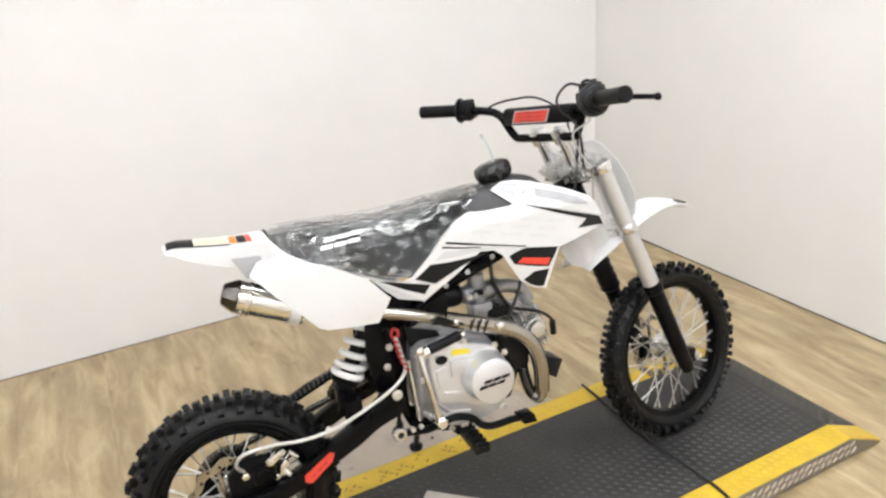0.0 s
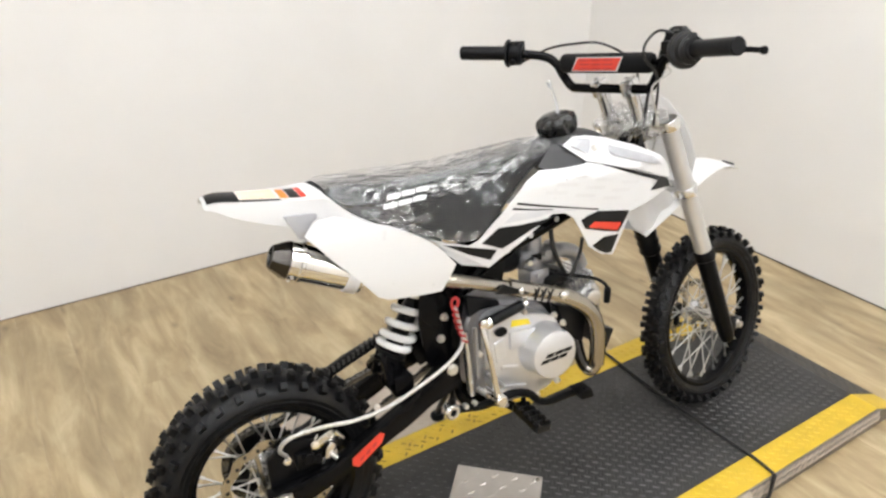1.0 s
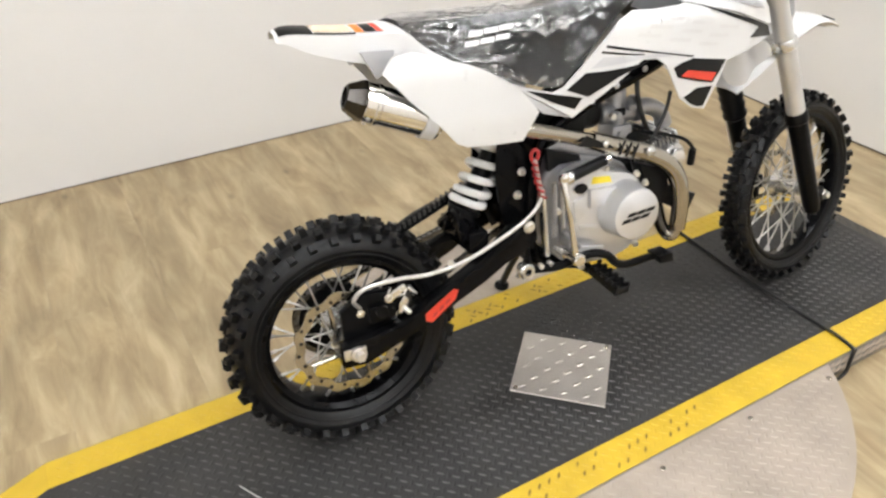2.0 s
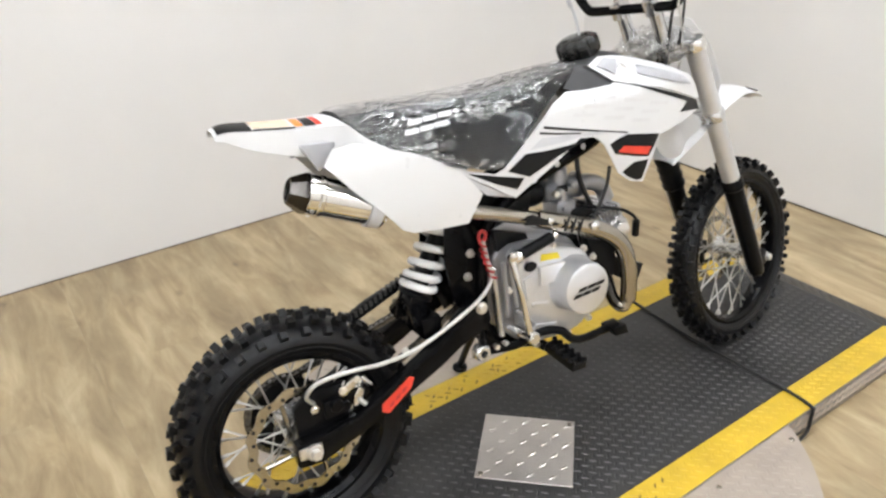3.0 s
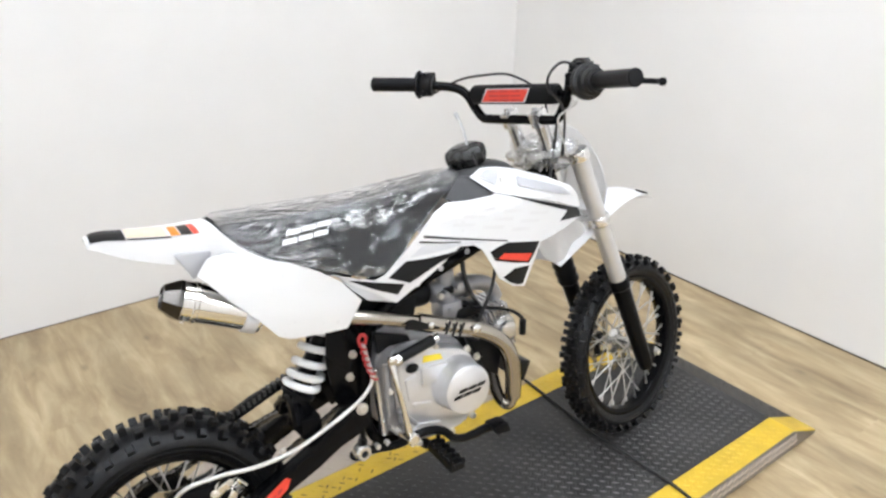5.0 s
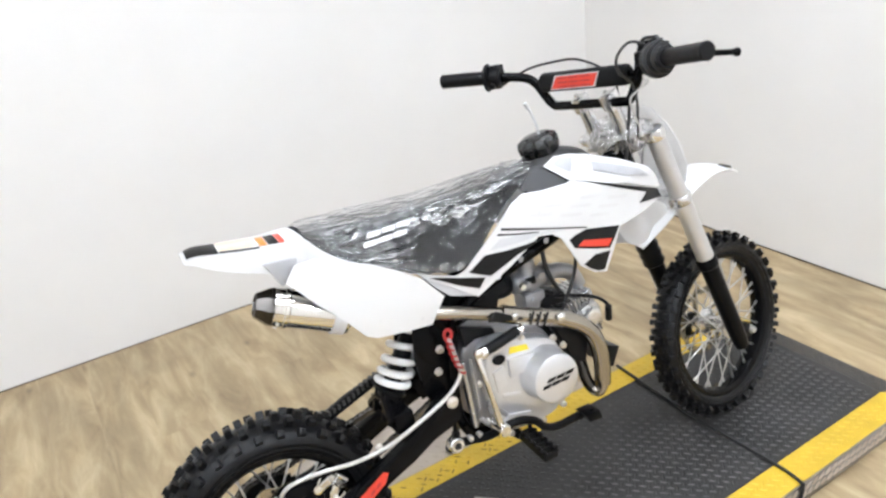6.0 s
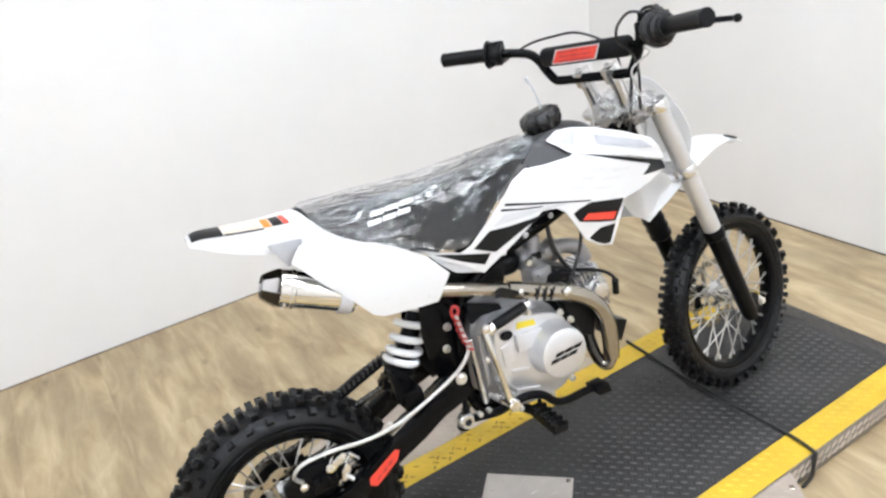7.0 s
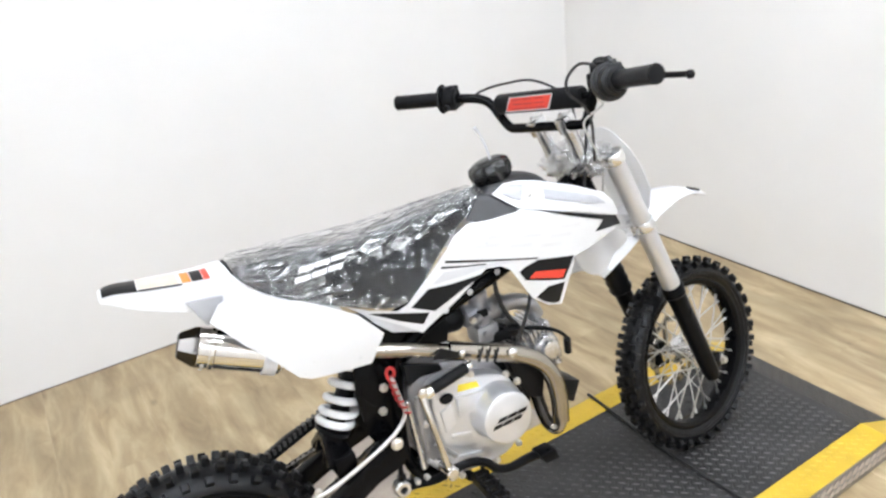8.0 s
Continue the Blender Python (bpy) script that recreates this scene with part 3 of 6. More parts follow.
bm = bmesh.new()
tube(bm, [(1.176, 0.262, 0.006), (1.172, 0.17, 0.0055), (1.162, 0.0, 0.0055), (1.161, -0.12, 0.0055), (1.168, -0.30, 0.0055), (1.160, -0.384, 0.006), (1.158, -0.394, -0.004), (1.152, -0.397, -0.03), (1.142, -0.400, -0.058), (1.10, -0.405, -0.0625)], 0.0045, 8, 6)
tagged(part("cable", bm, CABLE), "thin black cable lying across the lift deck", "cable")
bm = bmesh.new()
tube(bm, [(-0.28, -0.02, 0.004), (-0.22, -0.13, 0.003), (-0.16, -0.24, 0.003), (-0.13, -0.32, 0.004), (-0.12, -0.392, 0.003), (-0.12, -0.4, -0.03)], 0.0016, 6, 6)
tagged(part("thin_wire", bm, HOSE), "thin pale wire lying on the deck", "wire")

# ---------------------------------------------------------------- dirt bike
# Built upright: x ahead, y to its left, z up, rear tyre's foot at the origin; then leant onto its stand.
bike = new("dirt_bike")
bike.matrix_basis = Matrix.Translation((-0.0289, 0.0142, 0.0005)) @ Matrix.Rotation(radians(-4.59), 4, "Z") @ Matrix.Rotation(radians(-9.27), 4, "X")
tagged(bike, "white and black dirt bike with film-wrapped seat leaning on its stand", "dirt bike")
STEER_AT, STEER_UP = Vector((0.956, 0, 0.86)), Vector((-0.3511, 0, 0.9363))
STEER = Matrix.Translation(STEER_AT + Vector((0, 0.006, 0))) @ Matrix.Rotation(radians(9.9), 4, STEER_UP) @ Matrix.Translation(-STEER_AT)
HEAD = STEER_AT + Vector((0.035, 0, 0))       # middle of the steering head
REAR_C, FRONT_C = Vector((0.028, 0, 0.2500)), Vector((1.3086, 0, 0.2588))


def tyre(R, half, bead, n, knob, m, parent):
    """A knobbly tyre round the y axis: round carcass with blocks on crown and shoulders."""
    bm = bmesh.new()
    base = R - (0.0140 if half > 0.04 else 0.0120)
    prof = []
    for k in range(21):
        a = radians(-128 + 256 * k / 20)
        h = base - bead
        prof.append((bead + h * (0.45 + 0.55 * math.cos(a)) if abs(a) < radians(180) else bead, half * math.sin(a) * (1.0 if abs(a) < 1.7 else 0.93)))
    prof.append((bead - 0.004, half * 0.55))
    prof.insert(0, (bead - 0.004, -half * 0.55))
    turn = Matrix.Rotation(radians(90), 4, "X")
    lathe(bm, prof, turn, 72)
    rnd = random.Random(4)
    rows = []
    for i in range(n):
        a = 2 * math.pi * i / n
        if i % 2:
            rows += [(a, -0.48, 1.0), (a, 0.48, 1.0)]
        else:
            rows += [(a, 0.0, 1.3), (a, -0.98, 1.1), (a, 0.98, 1.1)]
    for a, lat, wide in rows:
        # lat: angle across the crown in radians
        hh = base - bead
        r = bead + hh * (0.45 + 0.55 * math.cos(lat))
        y = half * math.sin(lat)
        rad = Vector((math.cos(a), 0, math.sin(a)))
        out = (rad * math.cos(lat * 0.85) + Vector((0, 1, 0)) * math.sin(lat * 0.85)).normalized()
        along = Vector((-math.sin(a), 0, math.cos(a)))
        across = out.cross(along)
        c = rad * r + Vector((0, y, 0))
        L, W, H = knob * 0.50, knob * 0.48 * wide, R - base + rnd.uniform(-0.001, 0.001)
        low = [bm.verts.new(c + along * (sx * L * 1.12) + across * (sy * W * 1.12) - out * 0.003) for sx, sy in ((-1, -1), (1, -1), (1, 1), (-1, 1))]
        top = [bm.verts.new(c + along * (sx * L) + across * (sy * W) + out * H) for sx, sy in ((-1, -1), (1, -1), (1, 1), (-1, 1))]
        worn = [bm.verts.new(c + along * (sx * L * 0.80) + across * (sy * W * 0.80) + out * (H + 0.0009)) for sx, sy in ((-1, -1), (1, -1), (1, 1), (-1, 1))]
        bm.faces.new(worn)
        for k in range(4):
            bm.faces.new((low[k], low[(k + 1) % 4], top[(k + 1) % 4], top[k]))
            bm.faces.new((top[k], top[(k + 1) % 4], worn[(k + 1) % 4], worn[k]))
    # moulded ring on each side wall
    for s in (-1, 1):
        for rr in (0.42, 0.30):
            r0 = bead + (base - bead) * rr
            tube(bm, [(r0 * math.cos(t), s * half * (0.945 if rr > 0.4 else 0.90), r0 * math.sin(t)) for t in (2 * math.pi * k / 64 for k in range(64))], 0.0016, 5, 0, closed=True)
    return part("tyre", bm, RUBBER, parent, "black knobbly off-road tyre", m=m, sharp=30)


def wheel(name, C, R, half, bead, n, knob, spokes, m, disc_r, disc_y):
    """A spoked wheel: the hub carries tyre, rim, spokes, nipples and brake rotor."""
    place = m @ Matrix.Translation(C)
    turn = Matrix.Rotation(radians(90), 4, "X")
    bm = bmesh.new()
    hw = 0.042
    lathe(bm, [(0.008, -hw - 0.012), (0.016, -hw - 0.012), (0.017, -hw), (0.036, -hw + 0.001), (0.037, -hw + 0.006), (0.022, -hw + 0.014), (0.019, 0), (0.022, hw - 0.014), (0.037, hw - 0.006), (0.036, hw - 0.001), (0.017, hw), (0.016, hw + 0.012), (0.008, hw + 0.012)], turn, 28)
    hub = part(name, bm, POLISHED, bike, "cast hub of a wire-spoked wheel", m=place)
    tyre(R, half, bead, n, knob, place, hub)
    bm = bmesh.new()
    w = half * 0.72
    rim = [(bead - 0.006, -w * 0.72), (bead + 0.006, -w * 0.78), (bead + 0.007, -w), (bead - 0.002, -w * 1.02), (bead - 0.012, -w * 0.8), (bead - 0.016, -w * 0.3), (bead - 0.017, 0), (bead - 0.016, w * 0.3), (bead - 0.012, w * 0.8), (bead - 0.002, w * 1.02), (bead + 0.007, w), (bead + 0.006, w * 0.78), (bead - 0.006, w * 0.72), (bead - 0.008, 0)]
    lathe(bm, rim, turn, 72, closed=True)
    part("rim", bm, GLOSS, hub, "black rim", m=place)
    # thin pale ring puts the rim's edge highlight into colour
    bm = bmesh.new()
    lathe(bm, [(bead - 0.0005, -w * 1.03), (bead + 0.0010, -w * 1.06), (bead + 0.0022, -w * 1.03), (bead + 0.0010, -w * 1.00)], turn, 72, closed=True)
    part("rim_highlight", bm, SPOKE, hub, "pale ring painted as the rim's edge highlight", m=place)
    made = None
    for i in range(spokes):
        s = 1 if i % 2 else -1
        lead = 1 if (i // 2) % 2 else -1
        a = 2 * math.pi * i / spokes
        h0 = a + lead * radians(62)
        p0 = Vector((0.032 * math.cos(h0), s * (hw - 0.003), 0.032 * math.sin(h0)))
        p1 = Vector(((bead - 0.015) * math.cos(a), s * w * 0.18, (bead - 0.015) * math.sin(a)))
        pm = place @ aim(p0, p1)
        if made is None:
            L = (p1 - p0).length
            bm = bmesh.new()
            lathe(bm, [(0, -0.002), (0.0020, -0.002), (0.0020, L - 0.014), (0.0036, L - 0.014), (0.0036, L), (0, L)], None, 6)
            made = part("spoke", bm, SPOKE, hub)
            made.matrix_local = pm
        else:
            again("spoke", made, hub, pm)
    # wave rotor
    bm = bmesh.new()
    outer, inner, N = [], [], 96
    for k in range(N):
        a = 2 * math.pi * k / N
        outer.append((disc_r + 0.004 * math.sin(a * 12), a))
        inner.append((disc_r * 0.83 + 0.003 * math.sin(a * 12), a))
    for y, flip in ((disc_y - 0.0018, 0), (disc_y + 0.0018, 1)):
        o = [bm.verts.new((r * math.cos(a), y, r * math.sin(a))) for r, a in outer]
        q = [bm.verts.new((r * math.cos(a), y, r * math.sin(a))) for r, a in inner]
        for k in range(N):
            j = (k + 1) % N
            bm.faces.new((o[k], o[j], q[j], q[k]) if flip else (q[k], q[j], o[j], o[k]))
        if flip:
            for k in range(N):
                j = (k + 1) % N
                bm.faces.new((lo_o[k], lo_o[j], o[j], o[k]))
                bm.faces.new((q[k], q[j], lo_q[j], lo_q[k]))
        lo_o, lo_q = o, q
    for k in range(4):
        a = radians(90 * k + 20)
        a2 = a + radians(35)
        tube(bm, [(0.03 * math.cos(a2), disc_y, 0.03 * math.sin(a2)), (disc_r * 0.8 * math.cos(a), disc_y, disc_r * 0.8 * math.sin(a))], 0.005, 6)
    part("brake_rotor", bm, ROTOR, hub, "drilled wave brake rotor", m=place)
    hole = None
    for k in range(24):
        a = 2 * math.pi * k / 24
        rr = disc_r * (0.89 if k % 2 else 0.94)
        pm = place @ Matrix.Translation((rr * math.cos(a), disc_y, rr * math.sin(a))) @ turn
        if hole is None:
            bm = bmesh.new()
            lathe(bm, [(0, -0.0024), (0.0038, -0.0024), (0.0038, 0.0024), (0, 0.0024)], None, 8)
            hole = part("rotor_hole", bm, INK, hub)
            hole.matrix_local = pm
        else:
            again("rotor_hole", hole, hub, pm)
    return hub


ID = Matrix.Identity(4)
rear = wheel("rear_wheel", REAR_C, 0.2485, 0.054, 0.1695, 64, 0.0142, 32, ID, 0.114, -0.050)
front = wheel("front_wheel", FRONT_C, 0.2593, 0.0316, 0.1979, 72, 0.0132, 36, STEER, 0.095, 0.050)

# sprocket and chain on the left
bm = bmesh.new()
ring = []
for k in range(82):
    a = 2 * math.pi * k / 82
    ring.append((0.082 + (0.004 if k % 2 else -0.003), a))
for y in (0.058, 0.063):
    bm.faces.new([bm.verts.new((REAR_C.x + r * math.cos(a), y, REAR_C.z + r * math.sin(a))) for r, a in ring])
o = list(bm.verts)
for k in range(82):
    bm.faces.new((o[k], o[(k + 1) % 82], o[82 + (k + 1) % 82], o[82 + k]))
part("sprocket", bm, FORKBLACK, bike, "black rear sprocket", smooth=False)
bm = bmesh.new()
path = []
front_s = Vector((0.475, 0, 0.40))
for k in range(24):
    a = radians(70 + 220 * k / 23)
    path.append((REAR_C.x + 0.084 * math.cos(a), REAR_C.z + 0.084 * math.sin(a)))
for k in range(1, 33):
    t = k / 33
    path.append((REAR_C.x + 0.04 + (front_s.x - REAR_C.x - 0.03) * t, REAR_C.z - 0.079 + (front_s.z - 0.03 - REAR_C.z + 0.079) * t))
for k in range(8):
    a = radians(-70 + 150 * k / 7)
    path.append((front_s.x + 0.03 * math.cos(a), front_s.z + 0.03 * math.sin(a)))
for k in range(1, 33):
    t = k / 33
    path.append((front_s.x + (REAR_C.x + 0.03 - front_s.x) * t, front_s.z + 0.03 + (REAR_C.z + 0.08 - front_s.z - 0.03) * t))
for k in range(len(path)):
    (x0, z0), (x1, z1) = path[k], path[(k + 1) % len(path)]
    d = math.atan2(z1 - z0, x1 - x0)
    mm = Matrix.Translation(((x0 + x1) / 2, 0.0605, (z0 + z1) / 2)) @ Matrix.Rotation(-d, 4, "Y")
    w = 0.0075 if k % 2 else 0.0055
    for s in (-1, 1):
        box(bm, (-0.0075, s * w - 0.001, -0.0055), (0.0075, s * w + 0.001, 0.0055), m=mm)
    box(bm, (-0.004, -0.005, -0.0045), (0.004, 0.005, 0.0045), m=mm)
part("chain", bm, CHAINSTEEL, bike, "dark oiled steel roller chain", smooth=False)

# swingarm: two box-section legs, cross brace, axle
def arm_outline():
    return [(-0.005, 0.220), (0.048, 0.216), (0.114, 0.238), (0.18, 0.259), (0.263, 0.297), (0.318, 0.320), (0.370, 0.348), (0.430, 0.366), (0.447, 0.385), (0.440, 0.425), (0.41, 0.442), (0.352, 0.394), (0.295, 0.362), (0.214, 0.325), (0.133, 0.285), (0.07, 0.275), (-0.003, 0.270)]


for s in (-1, 1):
    bm = bmesh.new()
    slab(bm, arm_outline(), s * 0.070, s * 0.100, 0.006)
    arm = part("swingarm_leg", bm, GLOSS, bike, "glossy black box-section swingarm leg")
    bm = bmesh.new()
    for k in range(2):
        rod(bm, (0.028, s * (0.1 + 0.010 * k), 0.250), (0.028, s * (0.112 + 0.012 * k), 0.250), 0.016 - 0.005 * k, 6 if k else 14)
    box(bm, (0.0, s * 0.099 - 0.004, 0.238), (0.046, s * 0.099 + 0.005, 0.262), 0.003)
    part("axle_nut", bm, NICKEL, arm, "zinc axle nut and adjuster")
    bm = bmesh.new()
    bolt(bm, (0.424, s * 0.100, 0.418), (0, s, 0), 0.0098, 0.009)
    part("pivot_bolt", bm, NICKEL, arm)
    if s < 0:
        bm = bmesh.new()
        panel(bm, [(0.176, 0.274), (0.190, 0.266), (0.244, 0.302), (0.254, 0.322), (0.244, 0.328), (0.178, 0.290)], lambda x, z: -0.1012, 0.0006, 1)
        part("swingarm_decal", bm, RED, arm, "red decal", smooth=False)
        bm = bmesh.new()
        for k in range(3):
            x0, z0 = 0.192 + 0.015 * k, 0.276 + 0.0105 * k
            slab(bm, [(x0, z0), (x0 + 0.010, z0 + 0.006), (x0 + 0.012, z0 + 0.014), (x0 + 0.003, z0 + 0.009)], -0.1016, -0.1022)
        part("decal_mark", bm, DARKRED, arm, smooth=False)
bm = bmesh.new()
rod(bm, (0.028, -0.1, 0.2500), (0.028, 0.1, 0.2500), 0.008)
part("rear_axle", bm, NICKEL, bike)
bm = bmesh.new()
box(bm, (0.30, -0.072, 0.375), (0.345, 0.072, 0.42), 0.006)
tube(bm, [(0.30, -0.06, 0.40), (0.31, 0, 0.44), (0.30, 0.06, 0.40)], 0.014, 10, 5)
for s in (-1, 1):
    slab(bm, [(0.285, 0.40), (0.34, 0.395), (0.335, 0.44), (0.305, 0.455)], s * 0.022, s * 0.03, 0.002)
part("swingarm_brace", bm, GLOSS, bike, "glossy black swingarm cross brace")
bm = bmesh.new()
bolt(bm, (0.302, -0.034, 0.418), (0, -1, 0), 0.0072, 0.010)
part("linkage_bolt", bm, NICKEL, bike)
bm = bmesh.new()
bolt(bm, (0.255, -0.071, 0.37), (0, -1, 0), 0.006)
part("linkage_bolt", bm, NICKEL, bike)
# chain guard and slider on the left leg
bm = bmesh.new()
slab(bm, [(0.10, 0.362), (0.40, 0.472), (0.40, 0.484), (0.24, 0.44), (0.09, 0.374)], 0.056, 0.072, 0.003)
guard = part("chain_guard", bm, BLACK, bike, "ribbed black chain guard")
rib = None
for k in range(24):
    x = 0.112 + 0.0122 * k
    z = 0.374 + (x - 0.09) * 0.365 + 0.001
    if rib is None:
        bm = bmesh.new()
        box(bm, (-0.0035, -0.007, -0.006), (0.0035, 0.012, 0.007), 0.001, 1)
        rib = part("rib", bm, WORN_GLINT, guard, smooth=False)
        rib.matrix_local = pose(x, 0.062, z)
    else:
        again("rib", rib, guard, pose(x, 0.062, z))

# rear shock with white spring
S0, S1 = Vector((0.306, 0, 0.418)), Vector((0.458, 0, 0.655))
ax = (S1 - S0).normalized()
bm = bmesh.new()
sm = aim(S0, S1)
L = (S1 - S0).length
lathe(bm, [(0, 0), (0.012, 0), (0.012, 0.03), (0.036, 0.032), (0.037, 0.04), (0.020, 0.044), (0.020, L * 0.62), (0.024, L * 0.64), (0.024, L * 0.8), (0.037, L * 0.82), (0.036, L * 0.86), (0.014, L * 0.88), (0.014, L), (0, L)], sm, 24)
shock = part("shock_body", bm, FORKBLACK, bike, "black rear shock body")
bm = bmesh.new()
pts = []
turns, steps = 5.5, 22
for k in range(int(turns * steps) + 1):
    a = 2 * math.pi * k / steps
    h = 0.048 + (L * 0.81 - 0.052) * (0.35 * (k / (turns * steps)) + 0.65 * (k / (turns * steps)) ** 1.6)
    pts.append(sm @ Vector((0.0335 * math.cos(a), 0.0335 * math.sin(a), h)))
tube(bm, pts, 0.0082, 10)
part("spring", bm, SPRING, shock, "white coil spring")

# main frame, black tubes and plates
bm = bmesh.new()
tube(bm, [(0.980, 0, 0.805), (0.86, 0, 0.76), (0.74, 0, 0.70), (0.60, 0, 0.655), (0.50, 0, 0.63)], 0.021, 14, 5)
for s in (-1, 1):
    tube(bm, [(0.93, s * 0.02, 0.765), (0.84, s * 0.05, 0.735), (0.76, s * 0.064, 0.697), (0.62, s * 0.064, 0.653), (0.53, s * 0.06, 0.612), (0.475, s * 0.058, 0.56), (0.455, s * 0.058, 0.46), (0.45, s * 0.058, 0.37), (0.47, s * 0.056, 0.31), (0.52, s * 0.05, 0.285)], [0.0125, 0.016, 0.0175, 0.0175, 0.016, 0.014, 0.0125, 0.0125, 0.0125, 0.0125], 12, 5)
    tube(bm, [(0.58, s * 0.055, 0.66), (0.46, s * 0.06, 0.715), (0.34, s * 0.055, 0.765), (0.2, s * 0.045, 0.80)], 0.010, 10, 5)
    tube(bm, [(0.46, s * 0.056, 0.56), (0.40, s * 0.058, 0.64), (0.30, s * 0.055, 0.74), (0.24, s * 0.05, 0.785)], 0.009, 10, 5)
    slab(bm, [(0.385, 0.60), (0.455, 0.585), (0.465, 0.50), (0.452, 0.375), (0.415, 0.365), (0.385, 0.43), (0.375, 0.52)], s * 0.050, s * 0.057, 0.002)
rod(bm, HEAD - STEER_UP * 0.17, HEAD - STEER_UP * 0.03, 0.026, 18)
frame_ob = part("frame", bm, GLOSS, bike, "glossy black tubular frame")
for x, z in ((0.434, 0.524), (0.422, 0.476)):
    bm = bmesh.new()
    bolt(bm, (x, -0.058, z), (0, -1, 0), 0.0072, 0.010)
    part("bolt", bm, NICKEL, frame_ob)
for s in (-1, 1):
    for x, z in ((0.59, 0.641), (0.65, 0.662), (0.72, 0.685)):
        bm = bmesh.new()
        bolt(bm, (x, s * 0.0822, z + 0.006), (0, s, 0), 0.0052, 0.003)
        part("bolt", bm, PALE, frame_ob)

# black inner guard between the shock and the inlet
bm = bmesh.new()
slab(bm, [(0.430, 0.665), (0.520, 0.640), (0.575, 0.618), (0.598, 0.640), (0.612, 0.600), (0.602, 0.560), (0.560, 0.562), (0.470, 0.540), (0.430, 0.550)], -0.036, 0.036, 0.006)
part("inner_guard", bm, BLACK, bike, "black plastic inner guard")
bm = bmesh.new()
# first slab is added for the shaded gap behind the header, second is a plate
slab(bm, [(0.690, 0.475), (0.760, 0.490), (0.778, 0.44), (0.768, 0.36), (0.738, 0.30), (0.69, 0.30)], -0.050, 0.045, 0.004)
slab(bm, [(0.848, 0.388), (0.893, 0.370), (0.868, 0.322), (0.842, 0.340)], -0.07, 0.0, 0.004)
part("engine_plate_gap_fill", bm, BLACK, bike, "black plate and gap filler ahead of the engine cases")

# engine
bm = bmesh.new()
case = [(0.475, 0.42), (0.478, 0.50), (0.50, 0.532), (0.56, 0.538), (0.63, 0.52), (0.685, 0.49), (0.708, 0.455), (0.714, 0.395), (0.705, 0.335), (0.68, 0.298), (0.60, 0.286), (0.525, 0.294), (0.485, 0.335)]
slab(bm, case, -0.070, 0.085, 0.012, 3)
engine = part("engine", bm, CAST, bike, "horizontal single-cylinder engine with bare cast cases")
bm = bmesh.new()
cover = [(0.514, 0.40), (0.508, 0.47), (0.520, 0.512), (0.575, 0.520), (0.60, 0.505), (0.655, 0.490), (0.692, 0.466), (0.709, 0.41), (0.703, 0.36), (0.68, 0.315), (0.64, 0.298), (0.56, 0.300), (0.522, 0.325)]
slab(bm, [(v.x, v.z) for v in smoothed([(x, 0, z) for x, z in cover], 3, True)], -0.068, -0.112, 0.008, 3)
side_cover = part("side_cover", bm, ENGINE, engine, "silver painted side cover")
bm = bmesh.new()
cc = (0.648, 0.411)
lathe(bm, [(0, 0.058), (0.050, 0.0575), (0.0555, 0.0545), (0.0575, 0.047), (0.0585, 0.012), (0.065, 0.0)], Matrix.Translation((cc[0], -0.109, cc[1])) @ Matrix.Rotation(radians(90), 4, "X"), 48)
part("clutch_cover", bm, ENGINE, engine, "round silver clutch cover")
bm = bmesh.new()
y0 = -0.1672
for k in range(3):
    # plain slanted blocks in place of the maker's mark
    x0, zc = cc[0] - 0.036 + 0.0235 * k, cc[1] - 0.002 + 0.001 * k
    for zz in (0.0068, -0.0052):
        slab(bm, [(x0 + zz * 1.1, zc + zz - 0.0045), (x0 + zz * 1.1 + 0.0205, zc + zz - 0.0035), (x0 + zz * 1.1 + 0.0255, zc + zz + 0.0045), (x0 + zz * 1.1 + 0.005, zc + zz + 0.0035)], y0, y0 - 0.0008)
part("cover_mark", bm, INK, engine, "plain black slanted bars", smooth=False)
bm = bmesh.new()
slab(bm, [(0.560, 0.474), (0.627, 0.468), (0.621, 0.440), (0.609, 0.431), (0.560, 0.430)], -0.110, -0.1225, 0.004)
slab(bm, [(0.522, 0.455), (0.550, 0.462), (0.552, 0.420), (0.526, 0.405)], -0.110, -0.117, 0.003)
slab(bm, [(0.520, 0.325), (0.545, 0.345), (0.60, 0.333), (0.60, 0.325)], -0.110, -0.118, 0.003)
slab(bm, [(0.537, 0.397), (0.583, 0.386), (0.582, 0.376), (0.538, 0.386)], -0.110, -0.116, 0.003)
part("cover_boss", bm, ENGINE, side_cover)
bm = bmesh.new()
slab(bm, [(0.568, 0.482), (0.619, 0.476), (0.614, 0.490), (0.572, 0.497)], -0.1125, -0.1135)
part("warning_label", bm, LABELYEL, side_cover, "yellow warning label", smooth=False)
bm = bmesh.new()
lathe(bm, [(0, 0.003), (0.011, 0.0028), (0.0125, 0.001), (0.0125, -0.002)], Matrix.Translation((0.540, -0.1185, 0.480)) @ Matrix.Rotation(radians(90), 4, "X") @ Matrix.Diagonal((1.2, 0.85, 1, 1)), 20)
part("sight_recess", bm, BLACK, side_cover)
for x, z in ((0.505, 0.508), (0.605, 0.508), (0.685, 0.478), (0.709, 0.452), (0.708, 0.365), (0.688, 0.312), (0.63, 0.294), (0.545, 0.296), (0.497, 0.345), (0.487, 0.44)):
    bm = bmesh.new()
    bolt(bm, (x, -0.108, z), (0, -1, 0), 0.0065, 0.009)
    part("case_bolt", bm, NICKEL, engine)
